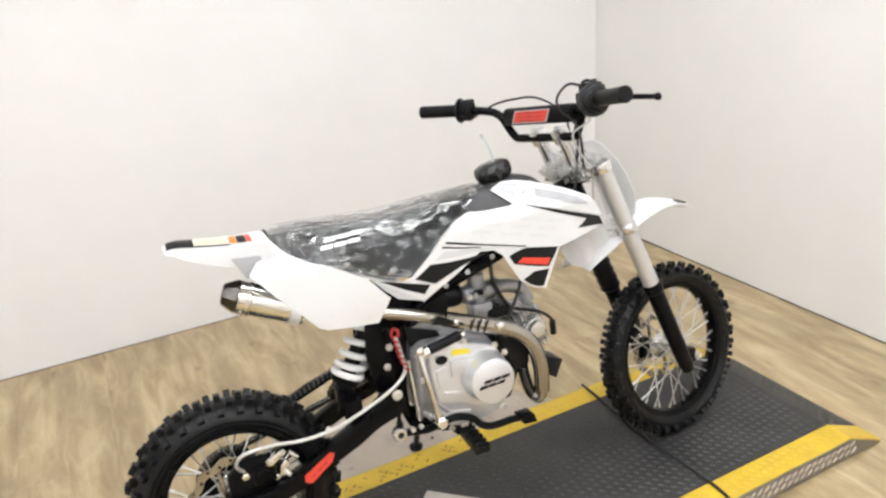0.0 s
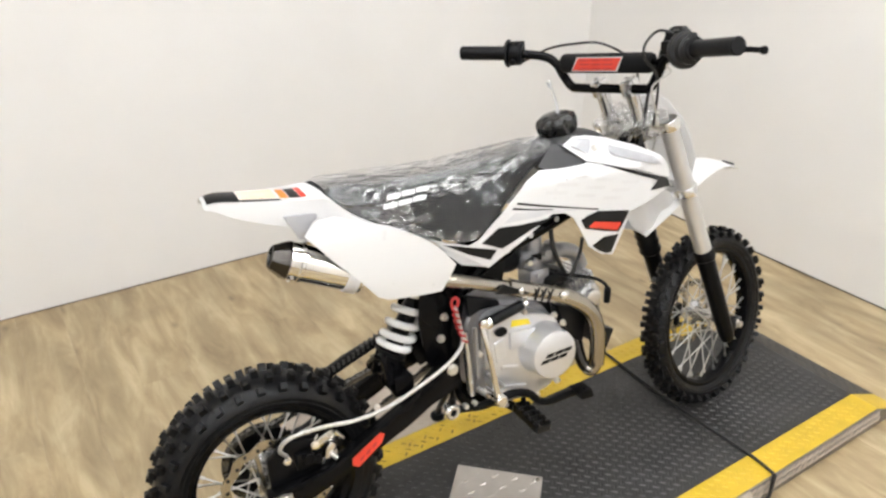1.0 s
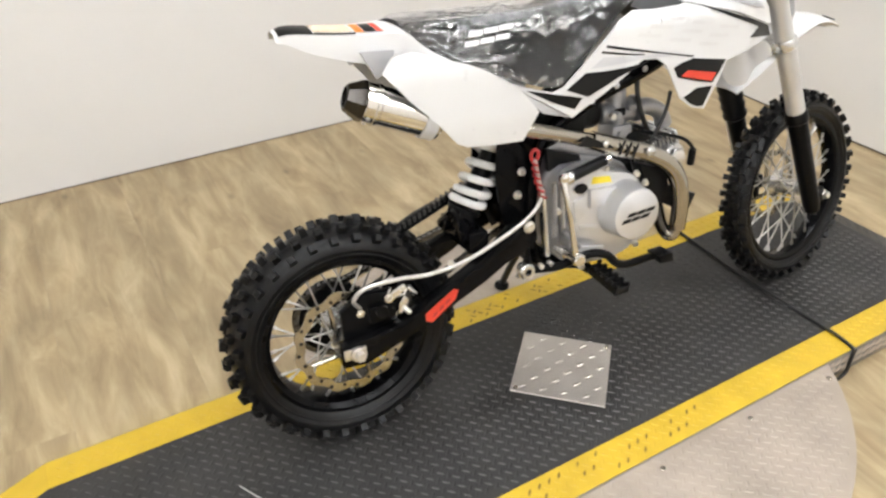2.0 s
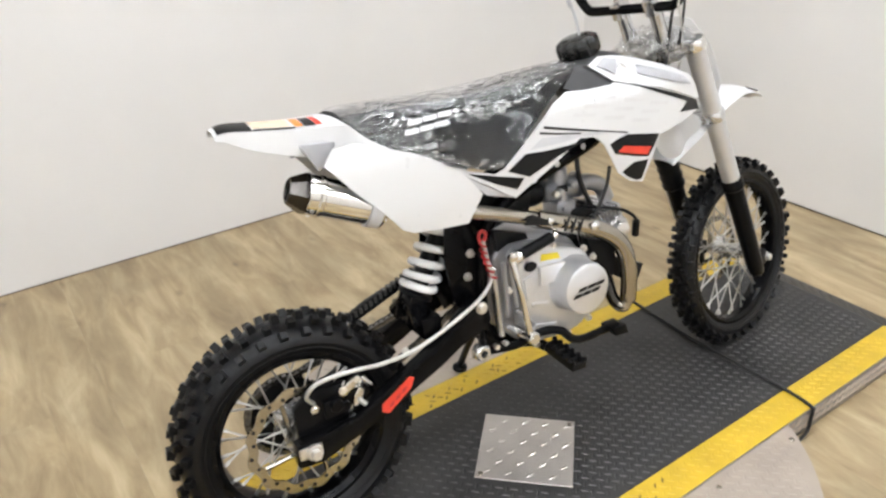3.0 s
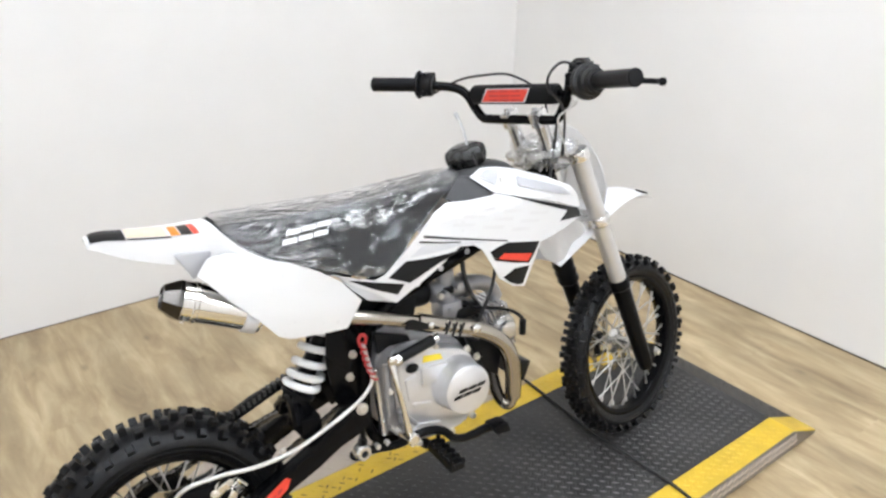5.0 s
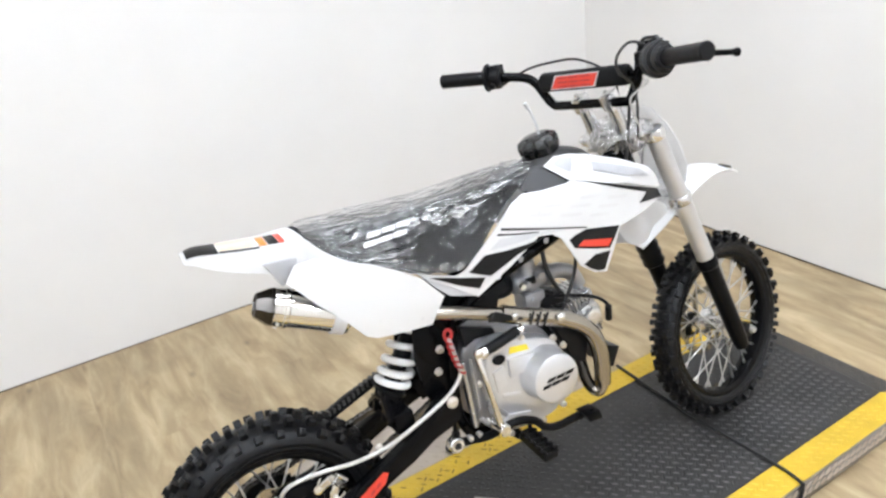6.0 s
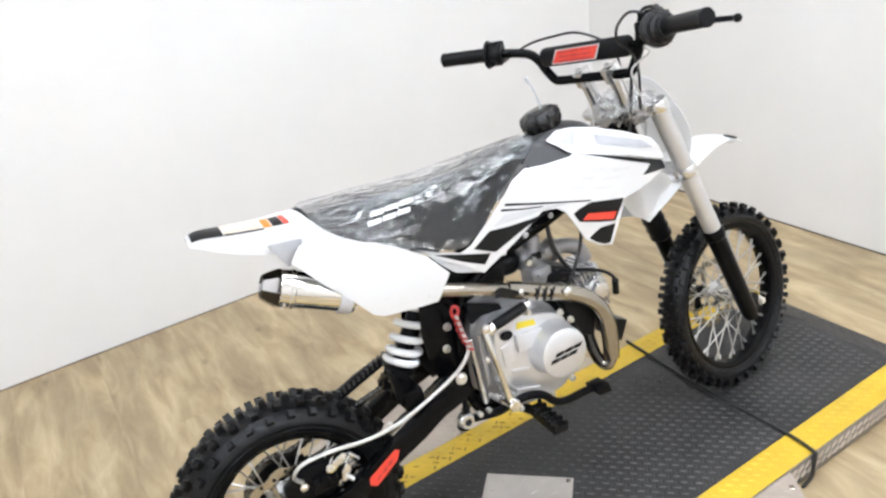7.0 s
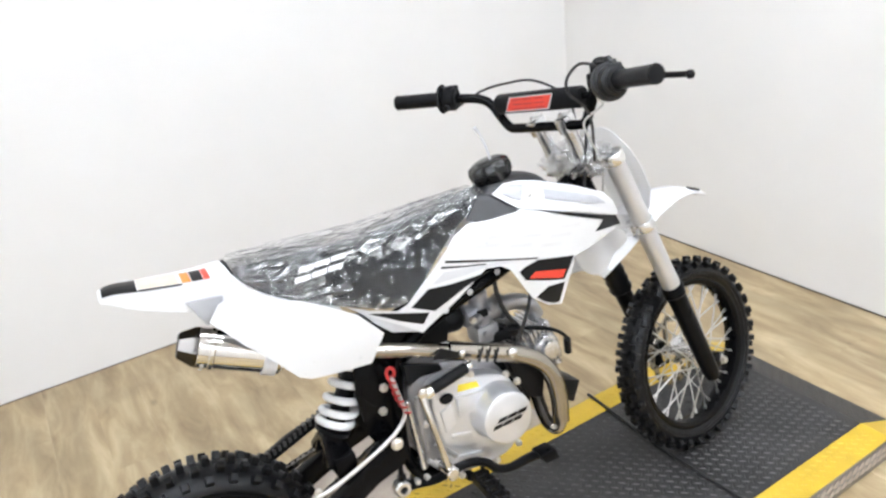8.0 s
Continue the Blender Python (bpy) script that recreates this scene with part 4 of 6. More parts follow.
# ribs and studs at the rear and front of the case; black slabs stand in for shaded hollows
for x0, z0, x1, z1 in ((0.480, 0.505, 0.478, 0.385), (0.494, 0.500, 0.500, 0.400), (0.478, 0.360, 0.520, 0.310), (0.500, 0.390, 0.540, 0.345)):
    bm = bmesh.new()
    rod(bm, (x0, -0.110, z0), (x1, -0.112, z1), 0.0055, 10)
    part("case_rib", bm, CAST, engine)
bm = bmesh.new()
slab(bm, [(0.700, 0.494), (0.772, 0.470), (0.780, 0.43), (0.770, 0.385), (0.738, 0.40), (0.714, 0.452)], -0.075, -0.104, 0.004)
part("front_hollow_fill", bm, BLACK, engine, "black slab standing in for a shaded hollow")
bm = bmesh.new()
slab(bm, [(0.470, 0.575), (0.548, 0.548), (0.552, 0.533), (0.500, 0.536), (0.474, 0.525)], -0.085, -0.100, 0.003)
part("rear_hollow_fill", bm, BLACK, engine, "black slab standing in for a shaded hollow")
# rubber sleeve over the case
bm = bmesh.new()
rod(bm, (0.508, -0.128, 0.517), (0.592, -0.126, 0.534), 0.012, 12)
part("kick_rubber", bm, BLACK, engine, "black rubber sleeve on the folded kick lever")
bm = bmesh.new()
rod(bm, (0.485, -0.130, 0.512), (0.509, -0.128, 0.517), 0.014, 14)
rod(bm, (0.592, -0.126, 0.534), (0.604, -0.126, 0.5365), 0.008, 12)
tube(bm, [(0.482, -0.138, 0.525), (0.484, -0.150, 0.48), (0.492, -0.154, 0.42), (0.503, -0.150, 0.348)], [0.009, 0.0065, 0.006, 0.009], 12, 5)
rod(bm, (0.506, -0.10, 0.342), (0.506, -0.166, 0.342), 0.014, 16)
bolt(bm, (0.482, -0.148, 0.527), (0, -1, 0), 0.0085, 0.006)
part("kick_lever", bm, CHROME, engine, "chrome kick-start lever")
# cylinder and head
bm = bmesh.new()
c0, c1 = Vector((0.715, 0, 0.442)), Vector((0.88, 0, 0.487))
cd = (c1 - c0).normalized()
cm = aim(c0, c1)
lathe(bm, [(0, 0), (0.045, 0), (0.045, 0.085), (0, 0.085)], cm, 24)
box(bm, (-0.05, -0.052, 0.083), (0.052, 0.052, 0.150), 0.010, 3, m=cm)
part("cylinder", bm, HEADALU, engine, "cast aluminium cylinder and head")
fin = None
for k in range(12):
    h = 0.008 + 0.0105 * k if k < 7 else 0.088 + 0.011 * (k - 7)
    if fin is None:
        bm = bmesh.new()
        box(bm, (-0.057, -0.057, 0), (0.057, 0.057, 0.0036), 0.001, 1)
        fin = part("fin", bm, HEADALU, engine)
        fin.matrix_local = cm @ Matrix.Translation((0, 0, h))
    else:
        again("fin", fin, engine, cm @ Matrix.Translation((0, 0, h)))
bm = bmesh.new()
lathe(bm, [(0, 0.012), (0.028, 0.011), (0.032, 0.006), (0.033, 0)], Matrix.Translation(c0 + cd * 0.115 + Vector((0, -0.055, 0))) @ Matrix.Rotation(radians(90), 4, "X"), 24)
part("head_cover", bm, POLISHED, engine, "polished round head cover")
bm = bmesh.new()
lathe(bm, [(0, 0.03), (0.02, 0.028), (0.024, 0.02), (0.024, 0)], cm @ Matrix.Translation((-0.05, -0.0, 0.115)) @ Matrix.Rotation(radians(-90), 4, "Y"), 18)
part("valve_cap", bm, POLISHED, engine, "polished valve cap")
for dx, dz in ((-0.04, 0.10), (-0.04, 0.135), (0.04, 0.10), (0.04, 0.135)):
    p = cm @ Vector((dx, -0.058, dz))
    bm = bmesh.new()
    bolt(bm, p, (0, -1, 0), 0.006, 0.006)
    part("head_bolt", bm, NICKEL, engine)
bm = bmesh.new()
box(bm, (0.70, -0.05, 0.52), (0.77, 0.05, 0.55), 0.01, m=None)
part("breather_box", bm, BLACK, engine)
bm = bmesh.new()
tube(bm, [(0.735, -0.045, 0.545), (0.80, -0.062, 0.530), (0.845, -0.072, 0.512), (0.872, -0.074, 0.482), (0.874, -0.062, 0.450)], 0.0042, 10, 6)
rod(bm, (0.870, -0.074, 0.485), (0.876, -0.062, 0.444), 0.0085, 12)
part("spark_lead", bm, BLACK, engine, "black spark plug lead")
# carburettor and inlet
bm = bmesh.new()
cx, cz = 0.694, 0.594
rod(bm, (cx - 0.045, -0.02, cz), (cx + 0.045, -0.02, cz - 0.003), 0.024, 20)
rod(bm, (cx, -0.02, cz - 0.058), (cx, -0.02, cz + 0.05), 0.022, 18)
box(bm, (cx - 0.027, -0.048, cz - 0.066), (cx + 0.027, 0.008, cz - 0.026), 0.008)
rod(bm, (cx, -0.02, cz + 0.05), (cx, -0.02, cz + 0.062), 0.017, 6)
rod(bm, (cx - 0.025, -0.05, cz + 0.005), (cx - 0.025, -0.07, cz + 0.005), 0.007, 10)
rod(bm, (cx + 0.015, -0.045, cz + 0.012), (cx + 0.015, -0.062, cz + 0.012), 0.009, 10)
rod(bm, (cx - 0.01, -0.05, cz - 0.04), (cx - 0.01, -0.056, cz - 0.04), 0.005, 8)
carb = part("carburettor", bm, CAST, bike, "cast aluminium carburettor")
bm = bmesh.new()
tube(bm, [(cx + 0.05, -0.02, cz - 0.003), (cx + 0.085, -0.018, cz - 0.005), (cx + 0.125, -0.012, cz - 0.025), (cx + 0.145, -0.008, cz - 0.06)], 0.0185, 16, 5)
lathe(bm, [(0.0, 0), (0.03, 0), (0.03, 0.008), (0, 0.008)], aim((cx + 0.047, -0.02, cz - 0.003), (cx + 0.06, -0.02, cz - 0.003)), 16)
part("inlet_pipe", bm, CAST, carb, "grey cast inlet pipe")
bm = bmesh.new()
tube(bm, [(0.735, -0.045, 0.715), (0.725, -0.052, 0.66), (0.728, -0.055, 0.615), (0.748, -0.05, 0.57), (0.775, -0.035, 0.535)], 0.0055, 8, 6)
part("fuel_hose", bm, CABLE, carb, "black rubber fuel hose")
bm = bmesh.new()
tube(bm, [(0.800, -0.070, 0.628), (0.785, -0.078, 0.595), (0.765, -0.08, 0.56), (0.738, -0.075, 0.512)], 0.0042, 8, 6)
part("breather_hose", bm, CABLE, carb, "thin black breather hose")
bm = bmesh.new()
rod(bm, (0.652, -0.062, 0.60), (0.652, -0.074, 0.60), 0.008, 6)
part("choke_knob", bm, NICKEL, carb, "zinc choke knob")
bm = bmesh.new()
box(bm, (0.676, -0.050, 0.590), (0.700, -0.040, 0.606), 0.003)
part("choke_lever", bm, BLACK, carb, "black choke lever")
bm = bmesh.new()
rod(bm, (0.727, -0.046, 0.560), (0.727, -0.066, 0.560), 0.0055, 8)
part("idle_screw", bm, BLACK, carb, "black idle screw")
bm = bmesh.new()
lathe(bm, [(0.022, 0), (0.028, 0.006), (0.031, 0.02), (0.032, 0.085), (0.028, 0.095), (0, 0.097)], aim((cx - 0.042, -0.008, cz), (cx - 0.14, 0.002, cz + 0.008)), 20)
part("air_filter", bm, BLACK, carb, "black cone air filter")

# exhaust: header loop, heat shield, mid pipe, muffler
bm = bmesh.new()
tube(bm, [(0.778, -0.103, 0.314), (0.788, -0.112, 0.308), (0.797, -0.118, 0.330), (0.798, -0.122, 0.385), (0.787, -0.124, 0.445), (0.758, -0.124, 0.487), (0.705, -0.122, 0.522), (0.58, -0.118, 0.572), (0.45, -0.110, 0.618), (0.34, -0.095, 0.648), (0.24, -0.080, 0.677)], 0.0150, 16, 6)
header = part("exhaust_header", bm, STEEL, bike, "bright stainless exhaust header")
bm = bmesh.new()
tube(bm, [(0.825, -0.02, 0.432), (0.792, -0.045, 0.425), (0.772, -0.070, 0.395), (0.770, -0.088, 0.350), (0.773, -0.097, 0.325), (0.780, -0.105, 0.312)], 0.0142, 16, 6)
lathe(bm, [(0.0142, -0.006), (0.0185, -0.005), (0.0185, 0.005), (0.0142, 0.006)], aim((0.773, -0.069, 0.397), (0.770, -0.088, 0.350)), 16, closed=True)
part("down_pipe", bm, TITAN, header, "dark inner pipe")
bm = bmesh.new()
p = smoothed([(0.796, -0.118, 0.325), (0.798, -0.122, 0.385), (0.787, -0.124, 0.445), (0.758, -0.124, 0.487), (0.705, -0.122, 0.522), (0.63, -0.120, 0.552), (0.56, -0.117, 0.580)], 6)
secs = []
for i, c in enumerate(p):
    d = (p[min(i + 1, len(p) - 1)] - p[max(i - 1, 0)]).normalized()
    nor = Vector((0, -1, 0))
    up = d.cross(nor).normalized()
    secs.append([c + 0.0195 * (math.cos(a) * nor + math.sin(a) * up) for a in (radians(-105 + 210 * k / 12) for k in range(13))])
loft(bm, secs, caps=False)
shell(bm, 0.0012)
part("heat_shield", bm, STEEL, header, "bright slotted heat shield")
bm = bmesh.new()
for k in range(3):
    x0 = 0.612 + 0.017 * k
    z0 = 0.552 - 0.0066 * k
    slab(bm, [(x0, z0 - 0.008), (x0 + 0.0038, z0 - 0.009), (x0 + 0.0178, z0 + 0.018), (x0 + 0.014, z0 + 0.019)], -0.1405, -0.1440)
slab(bm, [(0.52, 0.580), (0.60, 0.560), (0.602, 0.564), (0.54, 0.598)], -0.134, -0.1395)
part("shield_slot", bm, INK, header, smooth=False)
bm = bmesh.new()
lathe(bm, [(0, 0.008), (0.006, 0.0075), (0.0105, 0.004), (0.0105, 0)], Matrix.Translation((0.692, -0.1425, 0.536)) @ Matrix.Rotation(radians(90), 4, "X"), 18)
part("shield_bolt", bm, POLISHED, header, "round polished bolt")
bm = bmesh.new()
lathe(bm, [(0, 0.005), (0.004, 0.0045), (0.007, 0.002), (0.007, 0)], Matrix.Translation((0.583, -0.139, 0.573)) @ Matrix.Rotation(radians(90), 4, "X"), 14)
part("shield_bolt", bm, POLISHED, header, "round polished bolt")
M0, M1 = Vector((0.252, -0.080, 0.672)), Vector((0.086, -0.058, 0.742))
mm = aim(M0, M1)
ML = (M1 - M0).length
bm = bmesh.new()
lathe(bm, [(0.017, 0), (0.032, 0.0), (0.0365, 0.004), (0.0365, 0.03), (0.0365, ML - 0.062), (0.0388, ML - 0.060), (0.0388, ML - 0.054), (0.0368, ML - 0.052), (0.0368, ML - 0.034), (0.036, ML - 0.033)], mm, 36)
muffler = part("muffler", bm, MIRROR, bike, "polished stainless muffler can")
bm = bmesh.new()
lathe(bm, [(0.0378, ML - 0.034), (0.0374, ML - 0.026), (0.024, ML), (0.020, ML + 0.002), (0.019, ML - 0.004), (0.016, ML - 0.03), (0, ML - 0.031)], mm, 8)
part("end_cap", bm, TITAN, muffler, "dark faceted end cap", sharp=20)
bm = bmesh.new()
lathe(bm, [(0.0368, 0.010), (0.0392, 0.010), (0.0392, 0.034), (0.0368, 0.034)], mm, 36, closed=True)
cl = mm @ Vector((0, 0, 0.02))
box(bm, (-0.012, -0.008, -0.016), (0.02, 0.008, 0.02), 0.003, m=Matrix.Translation(cl + Vector((0, -0.005, 0.05))))
part("muffler_clamp", bm, PALE, muffler, "grey clamp band")
bm = bmesh.new()
for k in range(4):
    h = ML - 0.038
    a = radians(200 + 40 * k)
    lathe(bm, [(0, 0.003), (0.003, 0.0025), (0.0035, 0)], mm @ Matrix.Translation((0.037 * math.cos(a), 0.037 * math.sin(a), h - 0.005)) @ Matrix.Rotation(a, 4, "Z") @ Matrix.Rotation(radians(90), 4, "Y"), 8)
part("rivet", bm, NICKEL, muffler)

# rear brake: caliper, bracket, hose
AT_REAR = Matrix.Translation((0.022, 0, -0.0075))
bm = bmesh.new()
slab(bm, [(-0.012, 0.232), (0.06, 0.228), (0.118, 0.262), (0.126, 0.318), (0.098, 0.358), (0.030, 0.366), (-0.010, 0.335)], -0.056, -0.074, 0.004)
box(bm, (0.045, -0.085, 0.300), (0.098, -0.035, 0.338), 0.006, m=None)
rod(bm, (0.07, -0.085, 0.325), (0.07, -0.094, 0.325), 0.013, 14)
rod(bm, (0.088, -0.085, 0.318), (0.088, -0.093, 0.318), 0.010, 14)
caliper = part("rear_caliper", bm, FORKBLACK, bike, "black rear brake caliper", m=AT_REAR)
bm = bmesh.new()
rod(bm, (0.135, -0.065, 0.352), (0.152, -0.065, 0.330), 0.006, 10)
rod(bm, (0.105, -0.066, 0.318), (0.140, -0.066, 0.352), 0.0045, 8)
part("bleed_nipple", bm, CHROME, caliper, m=AT_REAR)
bm = bmesh.new()
slab(bm, [(0.098, 0.338), (0.110, 0.330), (0.146, 0.352), (0.142, 0.366), (0.118, 0.356)], -0.074, -0.090, 0.003)
slab(bm, [(0.126, 0.300), (0.140, 0.296), (0.152, 0.326), (0.142, 0.338), (0.130, 0.322)], -0.070, -0.086, 0.003)
part("caliper_body", bm, CHROME, caliper, "bright cast caliper body")
bm = bmesh.new()
bolt(bm, (0.108, -0.090, 0.345), (0, -1, 0), 0.0062, 0.006)
part("caliper_screw", bm, NICKEL, caliper, "zinc caliper screw")
bm = bmesh.new()
bolt(bm, (0.140, -0.090, 0.357), (0, -1, 0), 0.0055, 0.006)
part("caliper_screw", bm, NICKEL, caliper, "zinc caliper screw")
bm = bmesh.new()
rod(bm, (0.138, -0.086, 0.312), (0.148, -0.096, 0.300), 0.0048, 10)
part("slide_pin", bm, NICKEL, caliper, "zinc slide pin")
for x, z in ((0.098, 0.300), (0.030, 0.325), (0.02, 0.262)):
    bm = bmesh.new()
    bolt(bm, (x, -0.0735, z), (0, -1, 0), 0.007, 0.006)
    part("caliper_bolt", bm, CHROME, caliper, m=AT_REAR)
bm = bmesh.new()
tube(bm, [(0.050, -0.082, 0.335), (0.036, -0.096, 0.362), (0.058, -0.108, 0.388), (0.121, -0.112, 0.391), (0.192, -0.112, 0.382), (0.268, -0.112, 0.388), (0.349, -0.110, 0.413), (0.418, -0.108, 0.443), (0.452, -0.103, 0.474), (0.450, -0.102, 0.51), (0.441, -0.102, 0.56)], 0.0042, 8, 7)
part("brake_hose", bm, HOSE, bike, "braided silver brake hose")
bm = bmesh.new()
pts = []
for k in range(6 * 12 + 1):
    a = 2 * math.pi * k / 12
    t = k / 72
    c = Vector((0.440 + 0.020 * t * t, -0.102, 0.562 - 0.088 * t))
    pts.append(c + Vector((0.0052 * math.cos(a), 0.008 * math.sin(a), 0)))
tube(bm, pts, 0.0023, 6)
tube(bm, [(0.434, -0.102, 0.560), (0.432, -0.104, 0.574), (0.440, -0.104, 0.582), (0.448, -0.104, 0.574), (0.446, -0.102, 0.560)], 0.0035, 8, 5)
part("brake_switch", bm, DARKRED, bike, "red brake master cylinder boot")
bm = bmesh.new()
rod(bm, (0.468, -0.085, 0.49), (0.475, -0.085, 0.33), 0.007, 10)
rod(bm, (0.475, -0.075, 0.43), (0.48, -0.075, 0.33), 0.010, 12)
part("brake_rod", bm, POLISHED, bike)

# foot pegs, brake pedal, side stand
bm = bmesh.new()
tube(bm, [(0.40, -0.085, 0.315), (0.45, -0.098, 0.313), (0.485, -0.118, 0.318), (0.515, -0.14, 0.337), (0.55, -0.148, 0.342), (0.585, -0.148, 0.328), (0.61, -0.148, 0.302), (0.64, -0.147, 0.290), (0.69, -0.146, 0.290), (0.725, -0.146, 0.288)], 0.0095, 10, 5)
pedal = part("brake_pedal", bm, FORKBLACK, bike, "black bent steel brake pedal")
bm = bmesh.new()
slab(bm, [(0.705, 0.300), (0.742, 0.300), (0.748, 0.277), (0.712, 0.280)], -0.13, -0.172, 0.002)
part("pedal_tip", bm, FORKBLACK, pedal)
bm = bmesh.new()
lathe(bm, [(0.008, 0), (0.017, 0), (0.018, 0.003), (0.018, 0.022), (0.015, 0.026), (0.008, 0.026)], Matrix.Translation((0.416, -0.08, 0.316)) @ Matrix.Rotation(radians(90), 4, "X"), 22, closed=True)
part("pedal_pivot", bm, POLISHED, pedal, "bright ring of the pedal pivot")
bm = bmesh.new()
rod(bm, (0.416, -0.07, 0.316), (0.416, -0.100, 0.316), 0.0085, 12)
part("pivot_core", bm, BLACK, pedal)
bm = bmesh.new()
rod(bm, (0.424, -0.094, 0.392), (0.419, -0.096, 0.338), 0.0055, 10)
rod(bm, (0.420, -0.096, 0.348), (0.419, -0.096, 0.334), 0.009, 6)
part("push_rod", bm, FORKBLACK, pedal, "black push rod")
bm = bmesh.new()
rod(bm, (0.449, -0.094, 0.320), (0.449, -0.108, 0.320), 0.006, 10)
rod(bm, (0.470, -0.098, 0.322), (0.470, -0.114, 0.322), 0.006, 10)
part("pedal_bolt", bm, NICKEL, pedal)
for s in (-1, 1):
    bm = bmesh.new()
    pm = Matrix.Translation((0.580, s * 0.10, 0.284)) @ Matrix.Rotation(radians(s * -6), 4, "X")
    for dx in (-0.015, 0.015):
        box(bm, (dx - 0.003, min(0, s * 0.11), -0.010), (dx + 0.003, max(0, s * 0.11), 0.008), 0.001, 1, m=pm)
    for k in range(6):
        y = s * (0.008 + 0.020 * k)
        box(bm, (-0.017, y - 0.0025, -0.010), (0.017, y + 0.0025, 0.006), 0.0008, 1, m=pm)
        for dx in (-0.015, 0.015):
            box(bm, (dx - 0.003, y - 0.004, 0.004), (dx + 0.003, y + 0.004, 0.015), 0.001, 1, m=pm)
    part("foot_peg", bm, BLACK, bike, "black serrated steel foot peg")
bm = bmesh.new()
tube(bm, [(0.565, -0.115, 0.285), (0.55, -0.09, 0.292), (0.53, -0.05, 0.285), (0.53, 0.05, 0.285), (0.55, 0.09, 0.292), (0.565, 0.115, 0.285)], 0.011, 12, 5)
box(bm, (0.48, -0.05, 0.272), (0.66, 0.05, 0.284), 0.003)
part("peg_mount", bm, FORKBLACK, bike)
bm = bmesh.new()
stand_foot = bike.matrix_basis.inverted() @ Vector((0.557, 0.272, 0.012))
tube(bm, [(0.545, 0.075, 0.31), Vector((0.545, 0.075, 0.31)).lerp(stand_foot, 0.5) + Vector((0, 0.012, 0)), stand_foot], 0.009, 10, 5)
bmesh.ops.transform(bm, matrix=bike.matrix_basis, verts=bm.verts)
lathe(bm, [(0, 0), (0.020, 0), (0.021, 0.003), (0.020, 0.008), (0.008, 0.016), (0, 0.016)], Matrix.Translation((0.557, 0.274, -0.001)), 16)
bmesh.ops.transform(bm, matrix=bike.matrix_basis.inverted(), verts=bm.verts)
part("side_stand", bm, FORKBLACK, bike, "black folding side stand")

# ---------------------------------------------------------------- bodywork
# seat: lofted from sections (x, top height, crown half-width, lower edge, lower half-width)
SEAT = [
    (0.204, 0.848, 0.046, 0.838, 0.074), (0.222, 0.852, 0.058, 0.812, 0.094), (0.27, 0.851, 0.066, 0.782, 0.106), (0.34, 0.848, 0.068, 0.750, 0.112),
    (0.42, 0.845, 0.066, 0.717, 0.115), (0.48, 0.845, 0.062, 0.700, 0.114), (0.53, 0.847, 0.058, 0.720, 0.112), (0.58, 0.850, 0.054, 0.766, 0.108),
    (0.64, 0.854, 0.050, 0.814, 0.100), (0.70, 0.857, 0.045, 0.838, 0.075), (0.735, 0.860, 0.040, 0.846, 0.060),
]


def seat_section(x, top, cw, low, lw, grow=0.0, n=17):
    out = []
    for k in range(n):
        t = -1 + 2 * k / (n - 1)
        a = abs(t)
        if a < 0.5:
            y = cw * (a / 0.5)
            z = top - 0.006 * (a / 0.5) ** 2
        else:
            u = (a - 0.5) / 0.5
            y = cw + (lw - cw) * u ** 0.7
            z = top - 0.006 + (low - top + 0.006) * u ** 1.15
        out.append(Vector((x, math.copysign(y + grow, t) if t else 0, z + grow * (1 - a))))
    return out


def dense(rows, n=5):
    q = []
    arr = np.array(rows)
    xs = np.linspace(0, len(rows) - 1, (len(rows) - 1) * n + 1)
    for x in xs:
        i = min(int(x), len(rows) - 2)
        t = x - i
        a, b, c, d = arr[max(i - 1, 0)], arr[i], arr[i + 1], arr[min(i + 2, len(rows) - 1)]
        q.append([float(v) for v in 0.5 * (2 * b + (c - a) * t + (2 * a - 5 * b + 4 * c - d) * t * t + (3 * b - a - 3 * c + d) * t ** 3)])
    return q


def seat_side(x, z):
    """The y of the seat's right flank at x and z, a little outside it."""
    xs = [r[0] for r in SEAT]
    top, cw, low, lw = (float(np.interp(x, xs, [r[i] for r in SEAT])) for i in (1, 2, 3, 4))
    u = min(max((top - 0.006 - z) / (top - 0.006 - low), 0.0), 1.0) ** (1 / 1.15)
    return -(cw + (lw - cw) * u ** 0.7) - 0.0095


bm = bmesh.new()
loft(bm, [seat_section(*r) for r in dense(SEAT, 4)], closed=True)
seat = part("seat", bm, VINYL, bike, "black vinyl seat", sharp=60)
def crumple(p):
    """Height of the film's sharp little facets and of its long folds at a point."""
    d = noise.voronoi(Vector((p.x * 62 + p.z * 20, p.y * 62, p.z * 105)))[0]
    d2 = noise.voronoi(Vector((p.x * 140, p.y * 150, p.z * 190)) + Vector((3, 8, 1)))[0]
    flakes = (d[1] - d[0]) * 0.0032 + (d2[1] - d2[0]) * 0.0014
    q = Vector((p.x * 15 + p.z * 24, p.y * 55, p.z * 62))
    folds = (1 - 2 * abs(noise.noise(q))) ** 3 * 0.0042 + (1 - 2 * abs(noise.noise(q * 2.1 + Vector((7, 1, 4))))) ** 3 * 0.0026
    return flakes, folds


